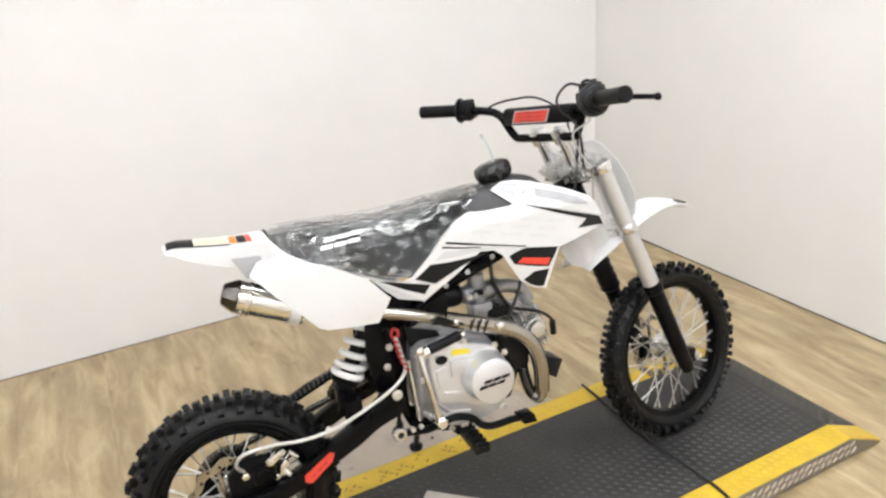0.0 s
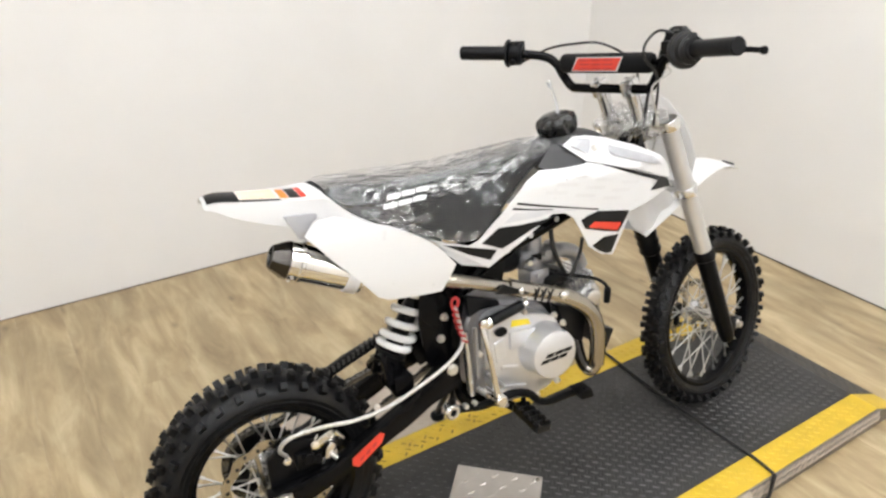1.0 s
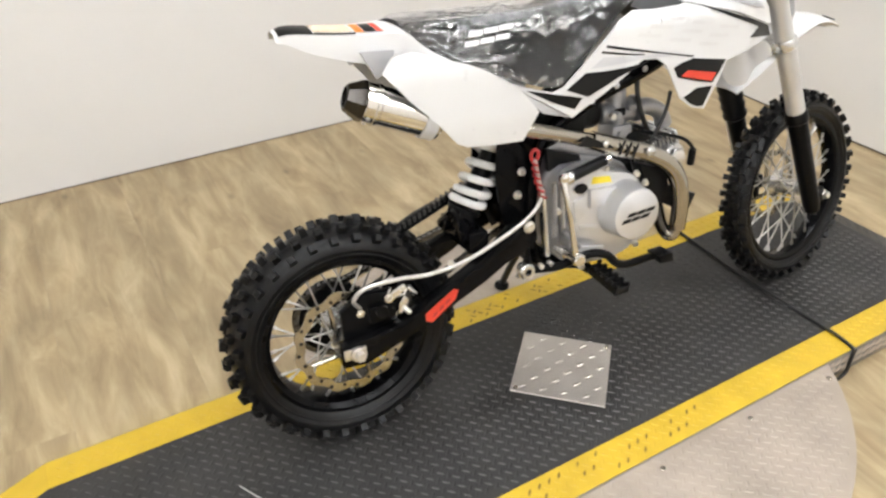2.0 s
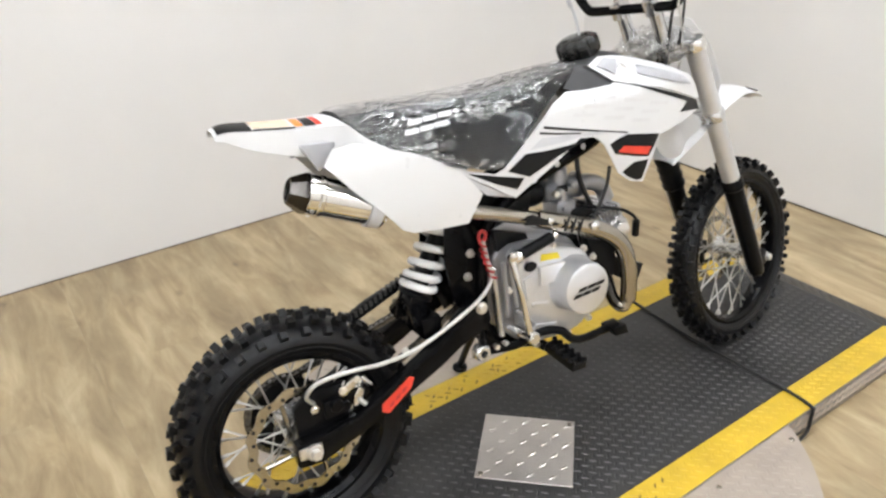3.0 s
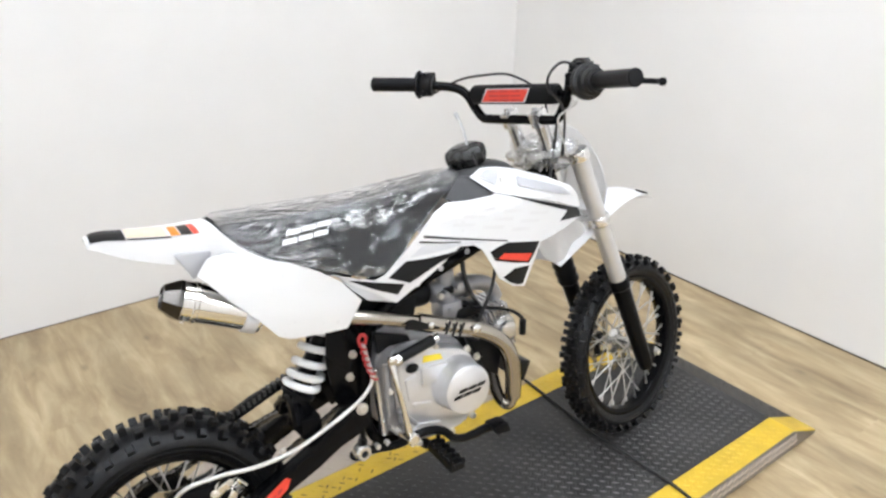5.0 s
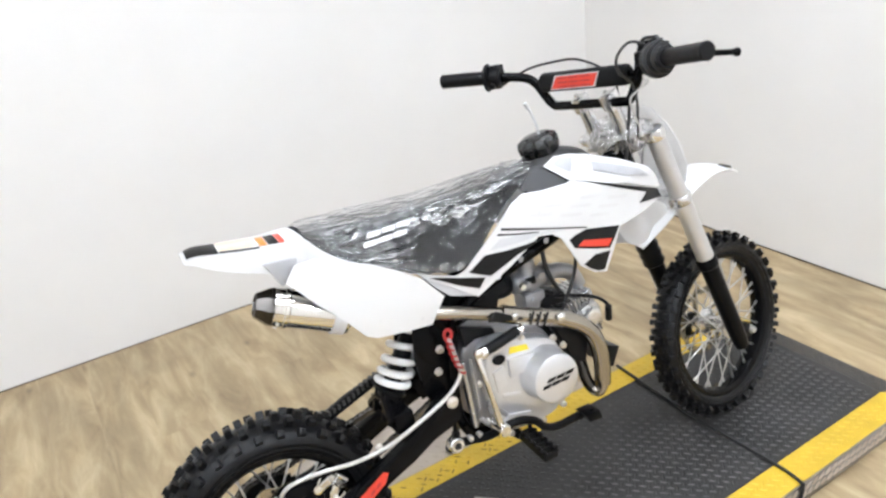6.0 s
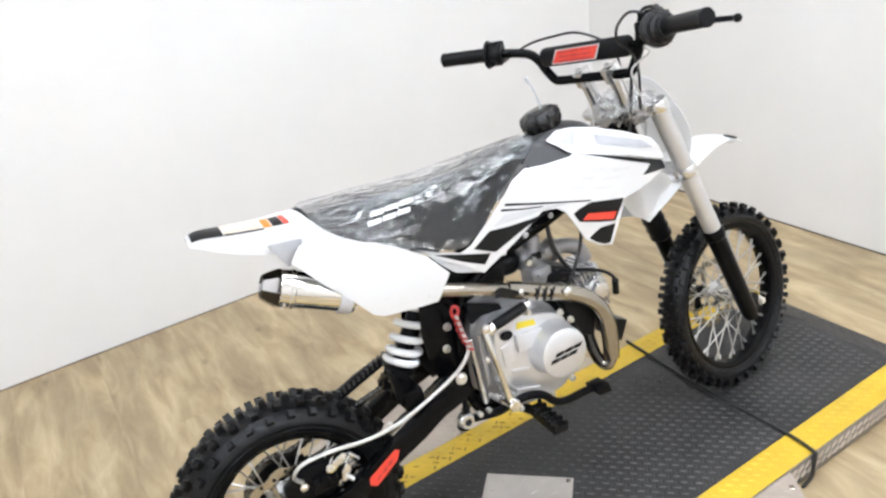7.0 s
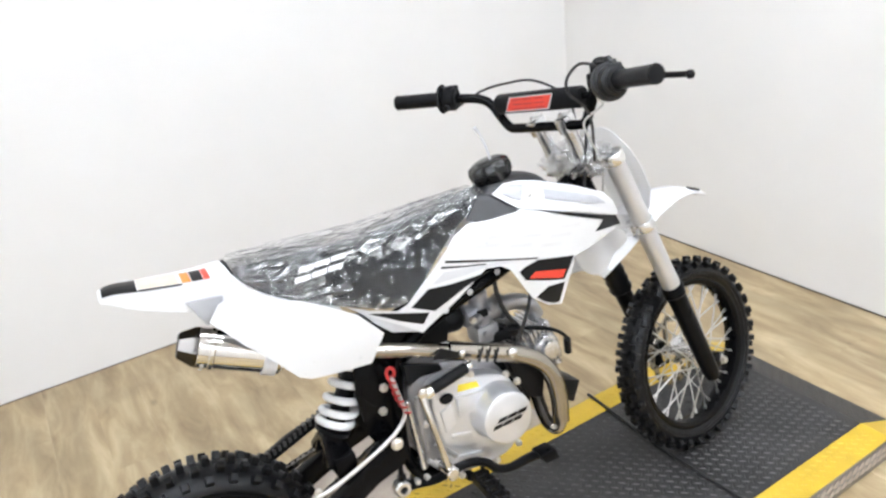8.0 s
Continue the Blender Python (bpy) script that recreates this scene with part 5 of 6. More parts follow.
bm = bmesh.new()
secs = []
for r in dense(SEAT, 34)[8:]:
    s = seat_section(*r, grow=0.003, n=181)
    for k, v in enumerate(s):
        a = abs(2 * k / 180 - 1)
        # loose along the upper edge towards the tank and along the rear hem, tight between
        edge = 0.60 - 0.10 * min(max((v.x - 0.40) / 0.3, 0.0), 1.0) + 0.03 * math.sin(v.x * 41)
        front = min(max((v.x - 0.36) / 0.12, 0.0), 1.0) * max(0.0, 1 - abs(a - edge) / 0.17)
        rear = min(max((0.52 - v.x) / 0.14, 0.0), 1.0)
        hem = rear * min(max((a - 0.62) / 0.16, 0.0), 1.0)
        flakes, folds = crumple(v)
        w = flakes * (0.03 + 0.94 * max(min(front * 1.5, 1.0), 0.40 * rear)) + folds * (0.06 + max(0.45 * front, 0.95 * hem, 0.35 if a < 0.5 else 0.0))
        w = max(w, -0.0015)
        v.z += w
        v.y += math.copysign(w * 0.8, v.y)
    secs.append(s)
loft(bm, secs, caps=False)
# crown and rear take the painted sheen, upper band and hem the glints
for f in bm.faces:
    c = f.calc_center_median()
    top, low = np.interp(c.x, [r[0] for r in SEAT], [r[1] for r in SEAT]), np.interp(c.x, [r[0] for r in SEAT], [r[3] for r in SEAT])
    down = (top - c.z) / (top - low)
    ragged = 0.10 * noise.noise(c * 45)
    band = 0.34 + 0.16 * min(max((c.x - 0.55) / 0.2, 0.0), 1.0) + ragged
    if down < 0.13 + ragged * 0.5:
        f.material_index = 2
    elif (c.x > 0.40 and down < band) or (c.x < 0.50 and down > 0.84 + (c.x - 0.2) * 0.3 + ragged) or (c.x < 0.40 and noise.noise(c * 30) > 0.22):
        f.material_index = 1
    elif c.x < 0.36 + ragged:
        f.material_index = 2
part("seat_film", bm, [FILM, CREASED_GLINTS, LOOSE_SHEEN], seat, "crumpled clear plastic film", sharp=180)
for k in range(3):
    x0, z0 = 0.308 + 0.032 * k, 0.812 + 0.001 * k
    for dz in (0.0075, -0.0075):
        sh = dz * 0.8
        bm = bmesh.new()
        panel(bm, [(x0 + sh, z0 + dz - 0.004), (x0 + sh + 0.029, z0 + dz - 0.004), (x0 + sh + 0.033, z0 + dz + 0.0045), (x0 + sh + 0.004, z0 + dz + 0.0045)], seat_side, 0.0006, 1)
        part("seat_mark", bm, WHITE, seat, "plain pale slanted bar", smooth=False)

# rear fender with labels, side panels
FEND = [(-0.012, 0.862, 0.028, 0.009), (0.004, 0.866, 0.037, 0.017), (0.020, 0.866, 0.042, 0.026), (0.050, 0.862, 0.048, 0.036), (0.100, 0.856, 0.056, 0.047), (0.145, 0.852, 0.064, 0.056), (0.185, 0.850, 0.078, 0.070), (0.205, 0.846, 0.090, 0.066), (0.225, 0.826, 0.102, 0.052), (0.250, 0.806, 0.111, 0.052), (0.310, 0.772, 0.118, 0.052), (0.370, 0.744, 0.121, 0.044)]
bm = bmesh.new()
secs = []
for x, z, w, drop in dense(FEND, 5):
    top = [Vector((x, w * t, z - 0.001 - 0.010 * t * t)) for t in [k / 4 - 1 for k in range(9)]]
    secs.append([Vector((x, -w * 1.04, z - 0.008 - drop))] + [Vector((x, -w * 1.03, z - 0.010 - drop * 0.4))] + top + [Vector((x, w * 1.03, z - 0.010 - drop * 0.4))] + [Vector((x, w * 1.04, z - 0.008 - drop))])
loft(bm, secs, caps=False)
shell(bm, 0.003)
fender = part("rear_fender", bm, WHITE, bike, "white plastic rear fender", sharp=40)


def fender_strip(x0, x1, w0, w1, mat, name, label=""):
    bm = bmesh.new()
    arr = dense(FEND, 40)
    top = []
    for x, z, w, drop in arr:
        if x0 <= x <= x1:
            top.append([Vector((x, w * t, z + 0.0002 - 0.010 * t * t)) for t in [w0 + (w1 - w0) * k / 4 for k in range(5)]])
    loft(bm, top, caps=False)
    return part(name, bm, mat, fender, label, smooth=False)


fender_strip(-0.006, 0.050, -0.98, 0.1, INK, "fender_decal", "black decal")
fender_strip(0.052, 0.122, -0.98, -0.88, INK, "fender_decal", "black decal line")
fender_strip(0.052, 0.118, -0.82, 0.05, TAN, "fender_label", "cream label")
fender_strip(0.122, 0.138, -0.86, -0.1, ORANGE, "fender_label", "orange label")
fender_strip(0.139, 0.158, -0.86, -0.1, INK, "fender_label", "dark label")
fender_strip(0.159, 0.170, -0.86, -0.1, RED, "fender_label", "red label")
# greyer than the fender: the bracket's shade is put into its colour
bm = bmesh.new()
for s in (-1, 1):
    slab(bm, [(0.116, 0.818), (0.185, 0.812), (0.158, 0.772), (0.142, 0.766)], s * 0.070, s * 0.078, 0.003)
box(bm, (0.145, -0.070, 0.790), (0.165, 0.070, 0.802), 0.003)
part("fender_bracket", bm, INSET, bike, "grey fender underside bracket, shade included in the grey")


def panel_depth(s):
    def depth(x, z):
        t = min(max((x - 0.15) / 0.3, 0), 1)
        return s * (0.105 + 0.030 * math.sin(t * math.pi * 0.75) - max(z - 0.76, 0) * 0.25 - max(0.66 - z, 0) * 0.18)
    return depth


SIDE = [(0.145, 0.778), (0.167, 0.804), (0.205, 0.808), (0.240, 0.794), (0.300, 0.774), (0.345, 0.750), (0.395, 0.716), (0.438, 0.664), (0.428, 0.652), (0.403, 0.613), (0.350, 0.618), (0.286, 0.625), (0.266, 0.635), (0.234, 0.675), (0.188, 0.724)]
for s in (-1, 1):
    bm = bmesh.new()
    panel(bm, SIDE, panel_depth(s), 0.0035 * -s, 4)
    part("side_panel", bm, WHITE, bike, "white plastic side number panel", sharp=50)


# tank shrouds
def shroud_depth(s, lift=0.0):
    def depth(x, z):
        t = min(max((x - 0.45) / 0.55, 0), 1)
        return s * (0.108 + 0.050 * math.sin(t * math.pi * 0.72) - max(z - 0.80, 0) * 0.95 - max(x - 0.93, 0) * 0.30 - max(0.68 - z, 0) * 0.12 + lift)
    return depth


MAIN = [(0.385, 0.728), (0.425, 0.708), (0.478, 0.690), (0.500, 0.698), (0.553, 0.747), (0.612, 0.805), (0.651, 0.820), (0.695, 0.817), (0.755, 0.818), (0.768, 0.822), (0.871, 0.792), (1.005, 0.744), (1.021, 0.720), (0.935, 0.711), (0.864, 0.697), (0.845, 0.652), (0.822, 0.603), (0.790, 0.611), (0.756, 0.636), (0.734, 0.675), (0.715, 0.710), (0.694, 0.725), (0.663, 0.728), (0.604, 0.688), (0.533, 0.643), (0.519, 0.633), (0.480, 0.660), (0.420, 0.698)]
TOP = [(0.727, 0.857), (0.762, 0.870), (0.796, 0.868), (0.834, 0.860), (0.904, 0.835), (0.968, 0.804), (0.995, 0.779), (1.012, 0.746), (1.000, 0.747), (0.868, 0.794), (0.760, 0.824)]
DECALS = (
    ("shroud_decal", INK, [(0.504, 0.691), (0.543, 0.719), (0.585, 0.717), (0.635, 0.719), (0.676, 0.724), (0.612, 0.702), (0.580, 0.687), (0.548, 0.672)], "black decal"),
    ("shroud_decal", INK, [(0.421, 0.703), (0.482, 0.686), (0.537, 0.672), (0.522, 0.651), (0.479, 0.670)], "black decal"),
    ("shroud_decal", INK, [(0.731, 0.702), (0.747, 0.709), (0.776, 0.715), (0.861, 0.700), (0.846, 0.676), (0.832, 0.656), (0.794, 0.665), (0.742, 0.681)], "black decal"),
    ("shroud_decal", INK, [(0.763, 0.637), (0.793, 0.652), (0.833, 0.650), (0.817, 0.610), (0.801, 0.611), (0.780, 0.622)], "black decal"),
    ("shroud_decal", INK, [(0.790, 0.815), (0.871, 0.789), (1.005, 0.743), (1.018, 0.719), (0.924, 0.733), (0.965, 0.743), (0.955, 0.749), (0.863, 0.784)], "black arrow decal"),
    ("shroud_line", INK, [(0.585, 0.766), (0.641, 0.752), (0.704, 0.737), (0.777, 0.720), (0.776, 0.717), (0.703, 0.734), (0.640, 0.748), (0.584, 0.761)], "thin black line"),
    ("shroud_line", INK, [(0.576, 0.756), (0.621, 0.746), (0.664, 0.739), (0.664, 0.7365), (0.621, 0.743), (0.574, 0.752)], "thin black line"),
    ("shroud_line", PALE, [(0.552, 0.725), (0.579, 0.744), (0.696, 0.733), (0.729, 0.726), (0.663, 0.731), (0.618, 0.727), (0.574, 0.726)], "pale grey decal"),
)
for s in (-1, 1):
    bm = bmesh.new()
    panel(bm, MAIN, shroud_depth(s, -0.012 if s > 0 else 0.0), 0.0035 * -s, 4)
    shroud = part("tank_shroud", bm, WHITE, bike, "white plastic tank shroud with black graphics", sharp=50)
    bm = bmesh.new()
    panel(bm, TOP, shroud_depth(s, 0.004), 0.004 * -s, 4)
    if s > 0:
        bmesh.ops.translate(bm, vec=(0, -0.004, -0.045), verts=bm.verts)
    part("shroud_top", bm, WHITE, shroud, sharp=50)
    for nm, mat, outline, lab in DECALS:
        bm = bmesh.new()
        panel(bm, outline, shroud_depth(s, 0.0012), 0.0004 * -s, 3)
        part(nm, bm, mat, shroud, lab, sharp=60)
    bm = bmesh.new()
    panel(bm, [(0.750, 0.683), (0.765, 0.693), (0.838, 0.677), (0.828, 0.661)], shroud_depth(s, 0.0022), 0.0004 * -s, 3)
    part("shroud_badge", bm, RED, shroud, "red badge decal", sharp=60)
    # windows of the upper panel: pale recessed insets
    for ins in () if s > 0 else ([(0.742, 0.857), (0.768, 0.868), (0.797, 0.862), (0.782, 0.845), (0.772, 0.836)], [(0.832, 0.846), (0.880, 0.830), (0.937, 0.808), (0.962, 0.784), (0.89, 0.806), (0.824, 0.829)]):
        bm = bmesh.new()
        panel(bm, ins, shroud_depth(s, 0.0088), 0.0004 * -s, 3)
        part("shroud_inset", bm, INSET, shroud, "pale grey translucent inset", sharp=60)
    bm = bmesh.new()
    bolt(bm, (0.797, shroud_depth(s, 0.0045)(0.797, 0.843), 0.843 if s < 0 else 0.80), (0, s, 0.5), 0.0075, 0.004)
    part("shroud_bolt", bm, NICKEL, shroud, "small zinc bolt")
    # large pale mark on the main panel, as plain slanted bars
    for k in range(3):
        for r in range(3):
            x0, z0 = 0.698 + 0.069 * k - 0.0255 * r, 0.803 - 0.0175 * k - 0.0133 * r
            bm = bmesh.new()
            panel(bm, [(x0, z0 - 0.003), (x0 + 0.050, z0 - 0.0115), (x0 + 0.055, z0 - 0.005), (x0 + 0.005, z0 + 0.0035)], shroud_depth(s, 0.0012), 0.0003 * -s, 2)
            part("shroud_mark", bm, SOFT, shroud, "plain pale slanted bar")
    # pale lip under the rear of the shroud
    bm = bmesh.new()
    panel(bm, [(0.405, 0.712), (0.476, 0.684), (0.530, 0.655), (0.519, 0.632), (0.462, 0.650), (0.432, 0.678)], lambda x, z: s * 0.104, 0.003 * -s, 2)
    part("shroud_lip", bm, PALE, shroud, "pale grey lip")
# fuel tank with cap
bm = bmesh.new()
TANK = [(0.735, 0.842, 0.045, 0.79), (0.77, 0.868, 0.055, 0.76), (0.81, 0.870, 0.062, 0.74), (0.865, 0.864, 0.060, 0.73), (0.90, 0.842, 0.052, 0.73), (0.93, 0.80, 0.04, 0.74)]
secs = []
for x, z, w, low in dense(TANK, 4):
    secs.append([Vector((x, w * math.copysign(abs(math.cos(a)) ** 0.6, math.cos(a)), (z + low) / 2 + (z - low) / 2 * math.copysign(abs(math.sin(a)) ** 0.7, math.sin(a)))) for a in (2 * math.pi * k / 28 for k in range(28))])
loft(bm, secs, closed=True)
tank = part("fuel_tank", bm, GREY, bike, "dark grey plastic fuel tank", sharp=60)
for s in (-1,):
    bm = bmesh.new()
    panel(bm, [(0.652, 0.826), (0.680, 0.845), (0.704, 0.862), (0.730, 0.858), (0.770, 0.822), (0.740, 0.806), (0.680, 0.812)], shroud_depth(s, -0.003), 0.004 * -s, 3)
    part("tank_side", bm, GREY, tank, sharp=50)
bm = bmesh.new()
lathe(bm, [(0.036, -0.03), (0.034, -0.005), (0.027, 0.006), (0.014, 0.011), (0, 0.012)], aim((0.853, 0, 0.852), (0.862, 0, 0.93)), 24)
part("tank_neck", bm, CAP, tank, "rounded black rubber mount")
bm = bmesh.new()
cap_at = aim((0.792, 0, 0.862), (0.775, 0, 0.93))
prof_n = 48
rings = []
for r, h in ((0.034, 0.0), (0.042, 0.004), (0.047, 0.012), (0.048, 0.028), (0.045, 0.038), (0.034, 0.044), (0.014, 0.045)):
    ring = []
    for k in range(prof_n):
        a = 2 * math.pi * k / prof_n
        rr = r * (1 - (0.17 if 0.005 < h < 0.042 else 0.0) * max(0.0, math.cos(7 * a)))
        ring.append(bm.verts.new((rr * math.cos(a), rr * math.sin(a), h)))
    rings.append(ring)
for a, b in zip(rings, rings[1:]):
    for k in range(prof_n):
        bm.faces.new((a[k], a[(k + 1) % prof_n], b[(k + 1) % prof_n], b[k]))
bm.faces.new(rings[-1])
part("fuel_cap", bm, CAP, tank, "ribbed black screw cap", m=cap_at, sharp=50)
bm = bmesh.new()
tube(bm, [(0.792, 0, 0.900), (0.787, 0, 0.93), (0.778, 0, 0.958), (0.770, 0, 0.972)], 0.0028, 8, 4)
rod(bm, (0.772, 0, 0.968), (0.766, 0, 0.982), 0.0048, 10)
part("vent_tube", bm, BLUEISH, tank, "clear vent tube")

# ---------------------------------------------------------------- steering: forks, clamps, bars (built straight, then turned)
UP = STEER_UP
AHEAD = Vector((0.9363, 0, 0.3511))
def on_fork(z, y, fwd=0.0):
    """A point on a fork leg's axis at height z."""
    base = Vector((1.256, y, 0.29)) + AHEAD * fwd
    return base + UP * ((z - 0.29) / UP.z)


for s in (-1, 1):
    y = s * 0.088
    bm = bmesh.new()
    rod(bm, on_fork(0.475, y), on_fork(0.852, y), 0.0220, 22, 0.003)
    leg = part("fork_tube", bm, SATIN, bike, "satin silver upper fork tube", m=STEER)
    bm = bmesh.new()
    a, b = on_fork(0.215, y), on_fork(0.505, y)
    L = (b - a).length
    lathe(bm, [(0, 0), (0.012, 0), (0.018, 0.006), (0.0215, 0.03), (0.0225, 0.08), (0.0235, L - 0.03), (0.0265, L - 0.026), (0.0265, L - 0.004), (0.024, L), (0, L)], aim(a, b), 22)
    box(bm, (-0.005, -0.016, -0.020), (0.040, 0.016, 0.020), 0.006, m=Matrix.Translation(on_fork(0.262, y)))
    part("fork_slider", bm, FORKBLACK, leg, "black lower fork leg", m=STEER)
    bm = bmesh.new()
    ax0 = Vector((FRONT_C.x, y + s * 0.004, FRONT_C.z))
    rod(bm, ax0 - Vector((0, s * 0.02, 0)), ax0 + Vector((0, s * 0.012, 0)), 0.013, 12)
    rod(bm, ax0 + Vector((0, s * 0.012, 0)), ax0 + Vector((0, s * 0.022, 0)), 0.009, 6)
    part("axle_nut", bm, NICKEL, leg, "zinc axle nut", m=STEER)
bm = bmesh.new()
rod(bm, Vector((FRONT_C.x, -0.1, FRONT_C.z)), Vector((FRONT_C.x, 0.1, FRONT_C.z)), 0.007)
part("front_axle", bm, NICKEL, bike, m=STEER)
for z, nm, mat in ((0.848, "upper_triple_clamp", CHROME), (0.675, "lower_triple_clamp", POLISHED)):
    bm = bmesh.new()
    for s in (-1, 1):
        c = on_fork(z, s * 0.088)
        e = 0.0270 if z > 0.8 else 0.0262
        lathe(bm, [(0.0228, -0.013), (e - 0.002, -0.013), (e, -0.010), (e, 0.010), (e - 0.002, 0.013), (0.0228, 0.013)], aim(c, c + UP), 24, closed=True)
        box(bm, (0.022, -0.012, -0.012), (0.044, 0.012, 0.012), 0.003, m=aim(c, c + UP) @ Matrix.Rotation(radians(200), 4, "Z"))
    c = on_fork(z, 0)
    mm = Matrix.Translation(c) @ Matrix.Rotation(math.atan2(UP.x, UP.z), 4, "Y")
    loft(bm, [[mm @ Vector(p) for p in ((-0.050 + 0.02 * abs(t), 0.075 * t, -0.012), (0.020, 0.075 * t, -0.012), (0.020, 0.075 * t, 0.012), (-0.050 + 0.02 * abs(t), 0.075 * t, 0.012))] for t in (-1, -0.5, 0, 0.5, 1)], closed=True)
    rod(bm, HEAD + UP * ((z - 0.86) / UP.z + 0.010), HEAD + UP * ((z - 0.86) / UP.z + 0.030), 0.018, 6)
    for s in (-1, 1):
        bolt(bm, on_fork(z, s * 0.055) - AHEAD * 0.035 - UP * 0.0, (-1, 0, 0), 0.006, 0.006)
    part(nm, bm, mat, bike, "bright aluminium fork clamp", m=STEER)

# clear wrapping left on the upper clamp
bm = bmesh.new()
secs = []
for i in range(25):
    a = math.pi * (0.06 + 0.88 * i / 24)
    ring = []
    for k in range(40):
        b = 2 * math.pi * k / 40
        p = Vector((0.054 * math.sin(a) * math.cos(b), 0.100 * math.cos(a), 0.044 * math.sin(a) * math.sin(b)))
        w = 1 + 0.26 * noise.noise(p * 60) + 0.14 * noise.noise(p * 150)
        q = on_fork(0.862, 0) + p.y * Vector((0, 1, 0)) * w + (AHEAD * (p.x * w - 0.022)) + UP * p.z * w
        ring.append(q)
    secs.append(ring)
loft(bm, secs, closed=True, caps=False)
part("clamp_film", bm, CLEARFILM, bike, "crumpled clear plastic wrapping", m=STEER, sharp=180)

# risers with clamps, bars, pad
BAR_C = Vector((0.968, 0, 0.942))
BARS = Matrix.Translation((0.90, 0.008, 1.0)) @ Matrix.Rotation(radians(13.9), 4, "Z") @ Matrix.Rotation(radians(-0.9), 4, "X") @ Matrix.Translation((-0.90, 0, -1.0))
bm = bmesh.new()
for s in (-1, 1):
    b0 = Vector((1.000, s * 0.045, 0.856))
    tube(bm, [b0, Vector((0.985, s * 0.045, 0.90)), BAR_C + Vector((0.0, s * 0.045, 0.0))], [0.0175, 0.0160, 0.0165], 16, 4)
    box(bm, (-0.020, -0.014, -0.018), (0.020, 0.014, 0.022), 0.006, m=Matrix.Translation(BAR_C + Vector((0, s * 0.045, 0))) @ Matrix.Rotation(radians(-20), 4, "Y"))
    for dx in (-0.014, 0.014):
        bolt(bm, BAR_C + Vector((dx, s * 0.045, 0.021)), (-0.3, 0, 1), 0.005, 0.006)
part("bar_riser", bm, POLISHED, bike, "bright aluminium bar risers", m=STEER)
bm = bmesh.new()
half = [(0.957, 0, 0.942), (0.957, 0.085, 0.942), (0.957, 0.112, 0.946), (0.952, 0.132, 0.972), (0.948, 0.150, 1.000), (0.938, 0.172, 1.018), (0.915, 0.215, 1.028), (0.885, 0.27, 1.034), (0.845, 0.370, 1.041)]
path = [(x, -y, z) for x, y, z in half[::-1]] + half[1:]
tube(bm, path, 0.011, 14, 5)
bar = part("handlebar", bm, GLOSS, bike, "black steel handlebar", m=BARS)
bm = bmesh.new()
rod(bm, (0.947, -0.152, 1.004), (0.947, 0.152, 1.004), 0.007, 10)
part("cross_bar", bm, GLOSS, bar, m=BARS)
bm = bmesh.new()
secs = []
for y, k in ((-0.125, 0.80), (-0.118, 1.0), (0.118, 1.0), (0.125, 0.80)):
    secs.append([Vector((0.947 + 0.021 * k * math.copysign(abs(math.cos(a)) ** 0.7, math.cos(a)), y, 1.002 + 0.023 * k * math.copysign(abs(math.sin(a)) ** 0.7, math.sin(a)))) for a in (2 * math.pi * j / 24 for j in range(24))])
loft(bm, secs, closed=True)
part("crossbar_pad", bm, VINYL, bar, "black crossbar pad", m=BARS, sharp=50)
bm = bmesh.new()
for grow, y1, mat in ((0.0, 0.066, 0), (0.0008, 0.062, 1)):
    lo, hi = 0.985 + (0.0025 if mat else 0), 1.018 - (0.0025 if mat else 0)
    for ya, yb in ((-y1, y1),):
        f = bm.faces.new([bm.verts.new(p) for p in ((0.9252 - grow, ya + 0.020, lo), (0.9252 - grow, yb + 0.020, lo), (0.9252 - grow, yb + 0.002, hi), (0.9252 - grow, ya + 0.004, hi))])
        f.material_index = mat
part("pad_badge", bm, [PALE, RED], bar, "red badge with a pale edge", m=BARS, smooth=False)
bm = bmesh.new()
for k in range(3):
    y0 = -0.034 + 0.033 * k
    for z0 in (0.991, 1.001, 1.011):
        box(bm, (0.9235, y0, z0 - 0.0016), (0.9243, y0 + 0.027, z0 + 0.0016))
part("badge_mark", bm, DARKRED, bar, m=BARS, smooth=False)
for s in (-1, 1):
    e0, e1 = Vector((0.893, s * 0.255, 1.0335)), Vector((0.843, s * 0.377, 1.0415))
    L = (e1 - e0).length
    bm = bmesh.new()
    prof = [(0.011, 0), (0.024, 0.0), (0.025, 0.004), (0.018, 0.007)]
    for k in range(18):
        h = 0.010 + (L - 0.016) * k / 17
        prof += [(0.0170, h), (0.0178, h + 0.002)]
    prof += [(0.0185, L - 0.003), (0.0165, L), (0, L)]
    lathe(bm, prof, aim(e0, e1), 22)
    part("grip", bm, BLACK, bar, "ribbed black rubber grip", m=BARS)
# throttle housing, brake lever and master cylinder on the right
bm = bmesh.new()
h0, h1 = Vector((0.912, -0.216, 1.029)), Vector((0.893, -0.257, 1.0336))
lathe(bm, [(0.0, 0), (0.030, 0), (0.037, 0.003), (0.038, 0.006), (0.038, 0.018), (0.030, 0.021), (0.030, 0.036), (0.024, 0.040), (0.023, 0.052), (0, 0.052)], aim(h0, h1), 24)
box(bm, (-0.02, -0.016, 0.0), (0.022, 0.02, 0.044), 0.006, m=Matrix.Translation((0.918, -0.222, 1.02)))
rod(bm, (0.925, -0.225, 1.055), (0.935, -0.205, 1.072), 0.009, 12)
part("throttle_housing", bm, HOUSING, bar, "black throttle housing", m=BARS)
bm = bmesh.new()
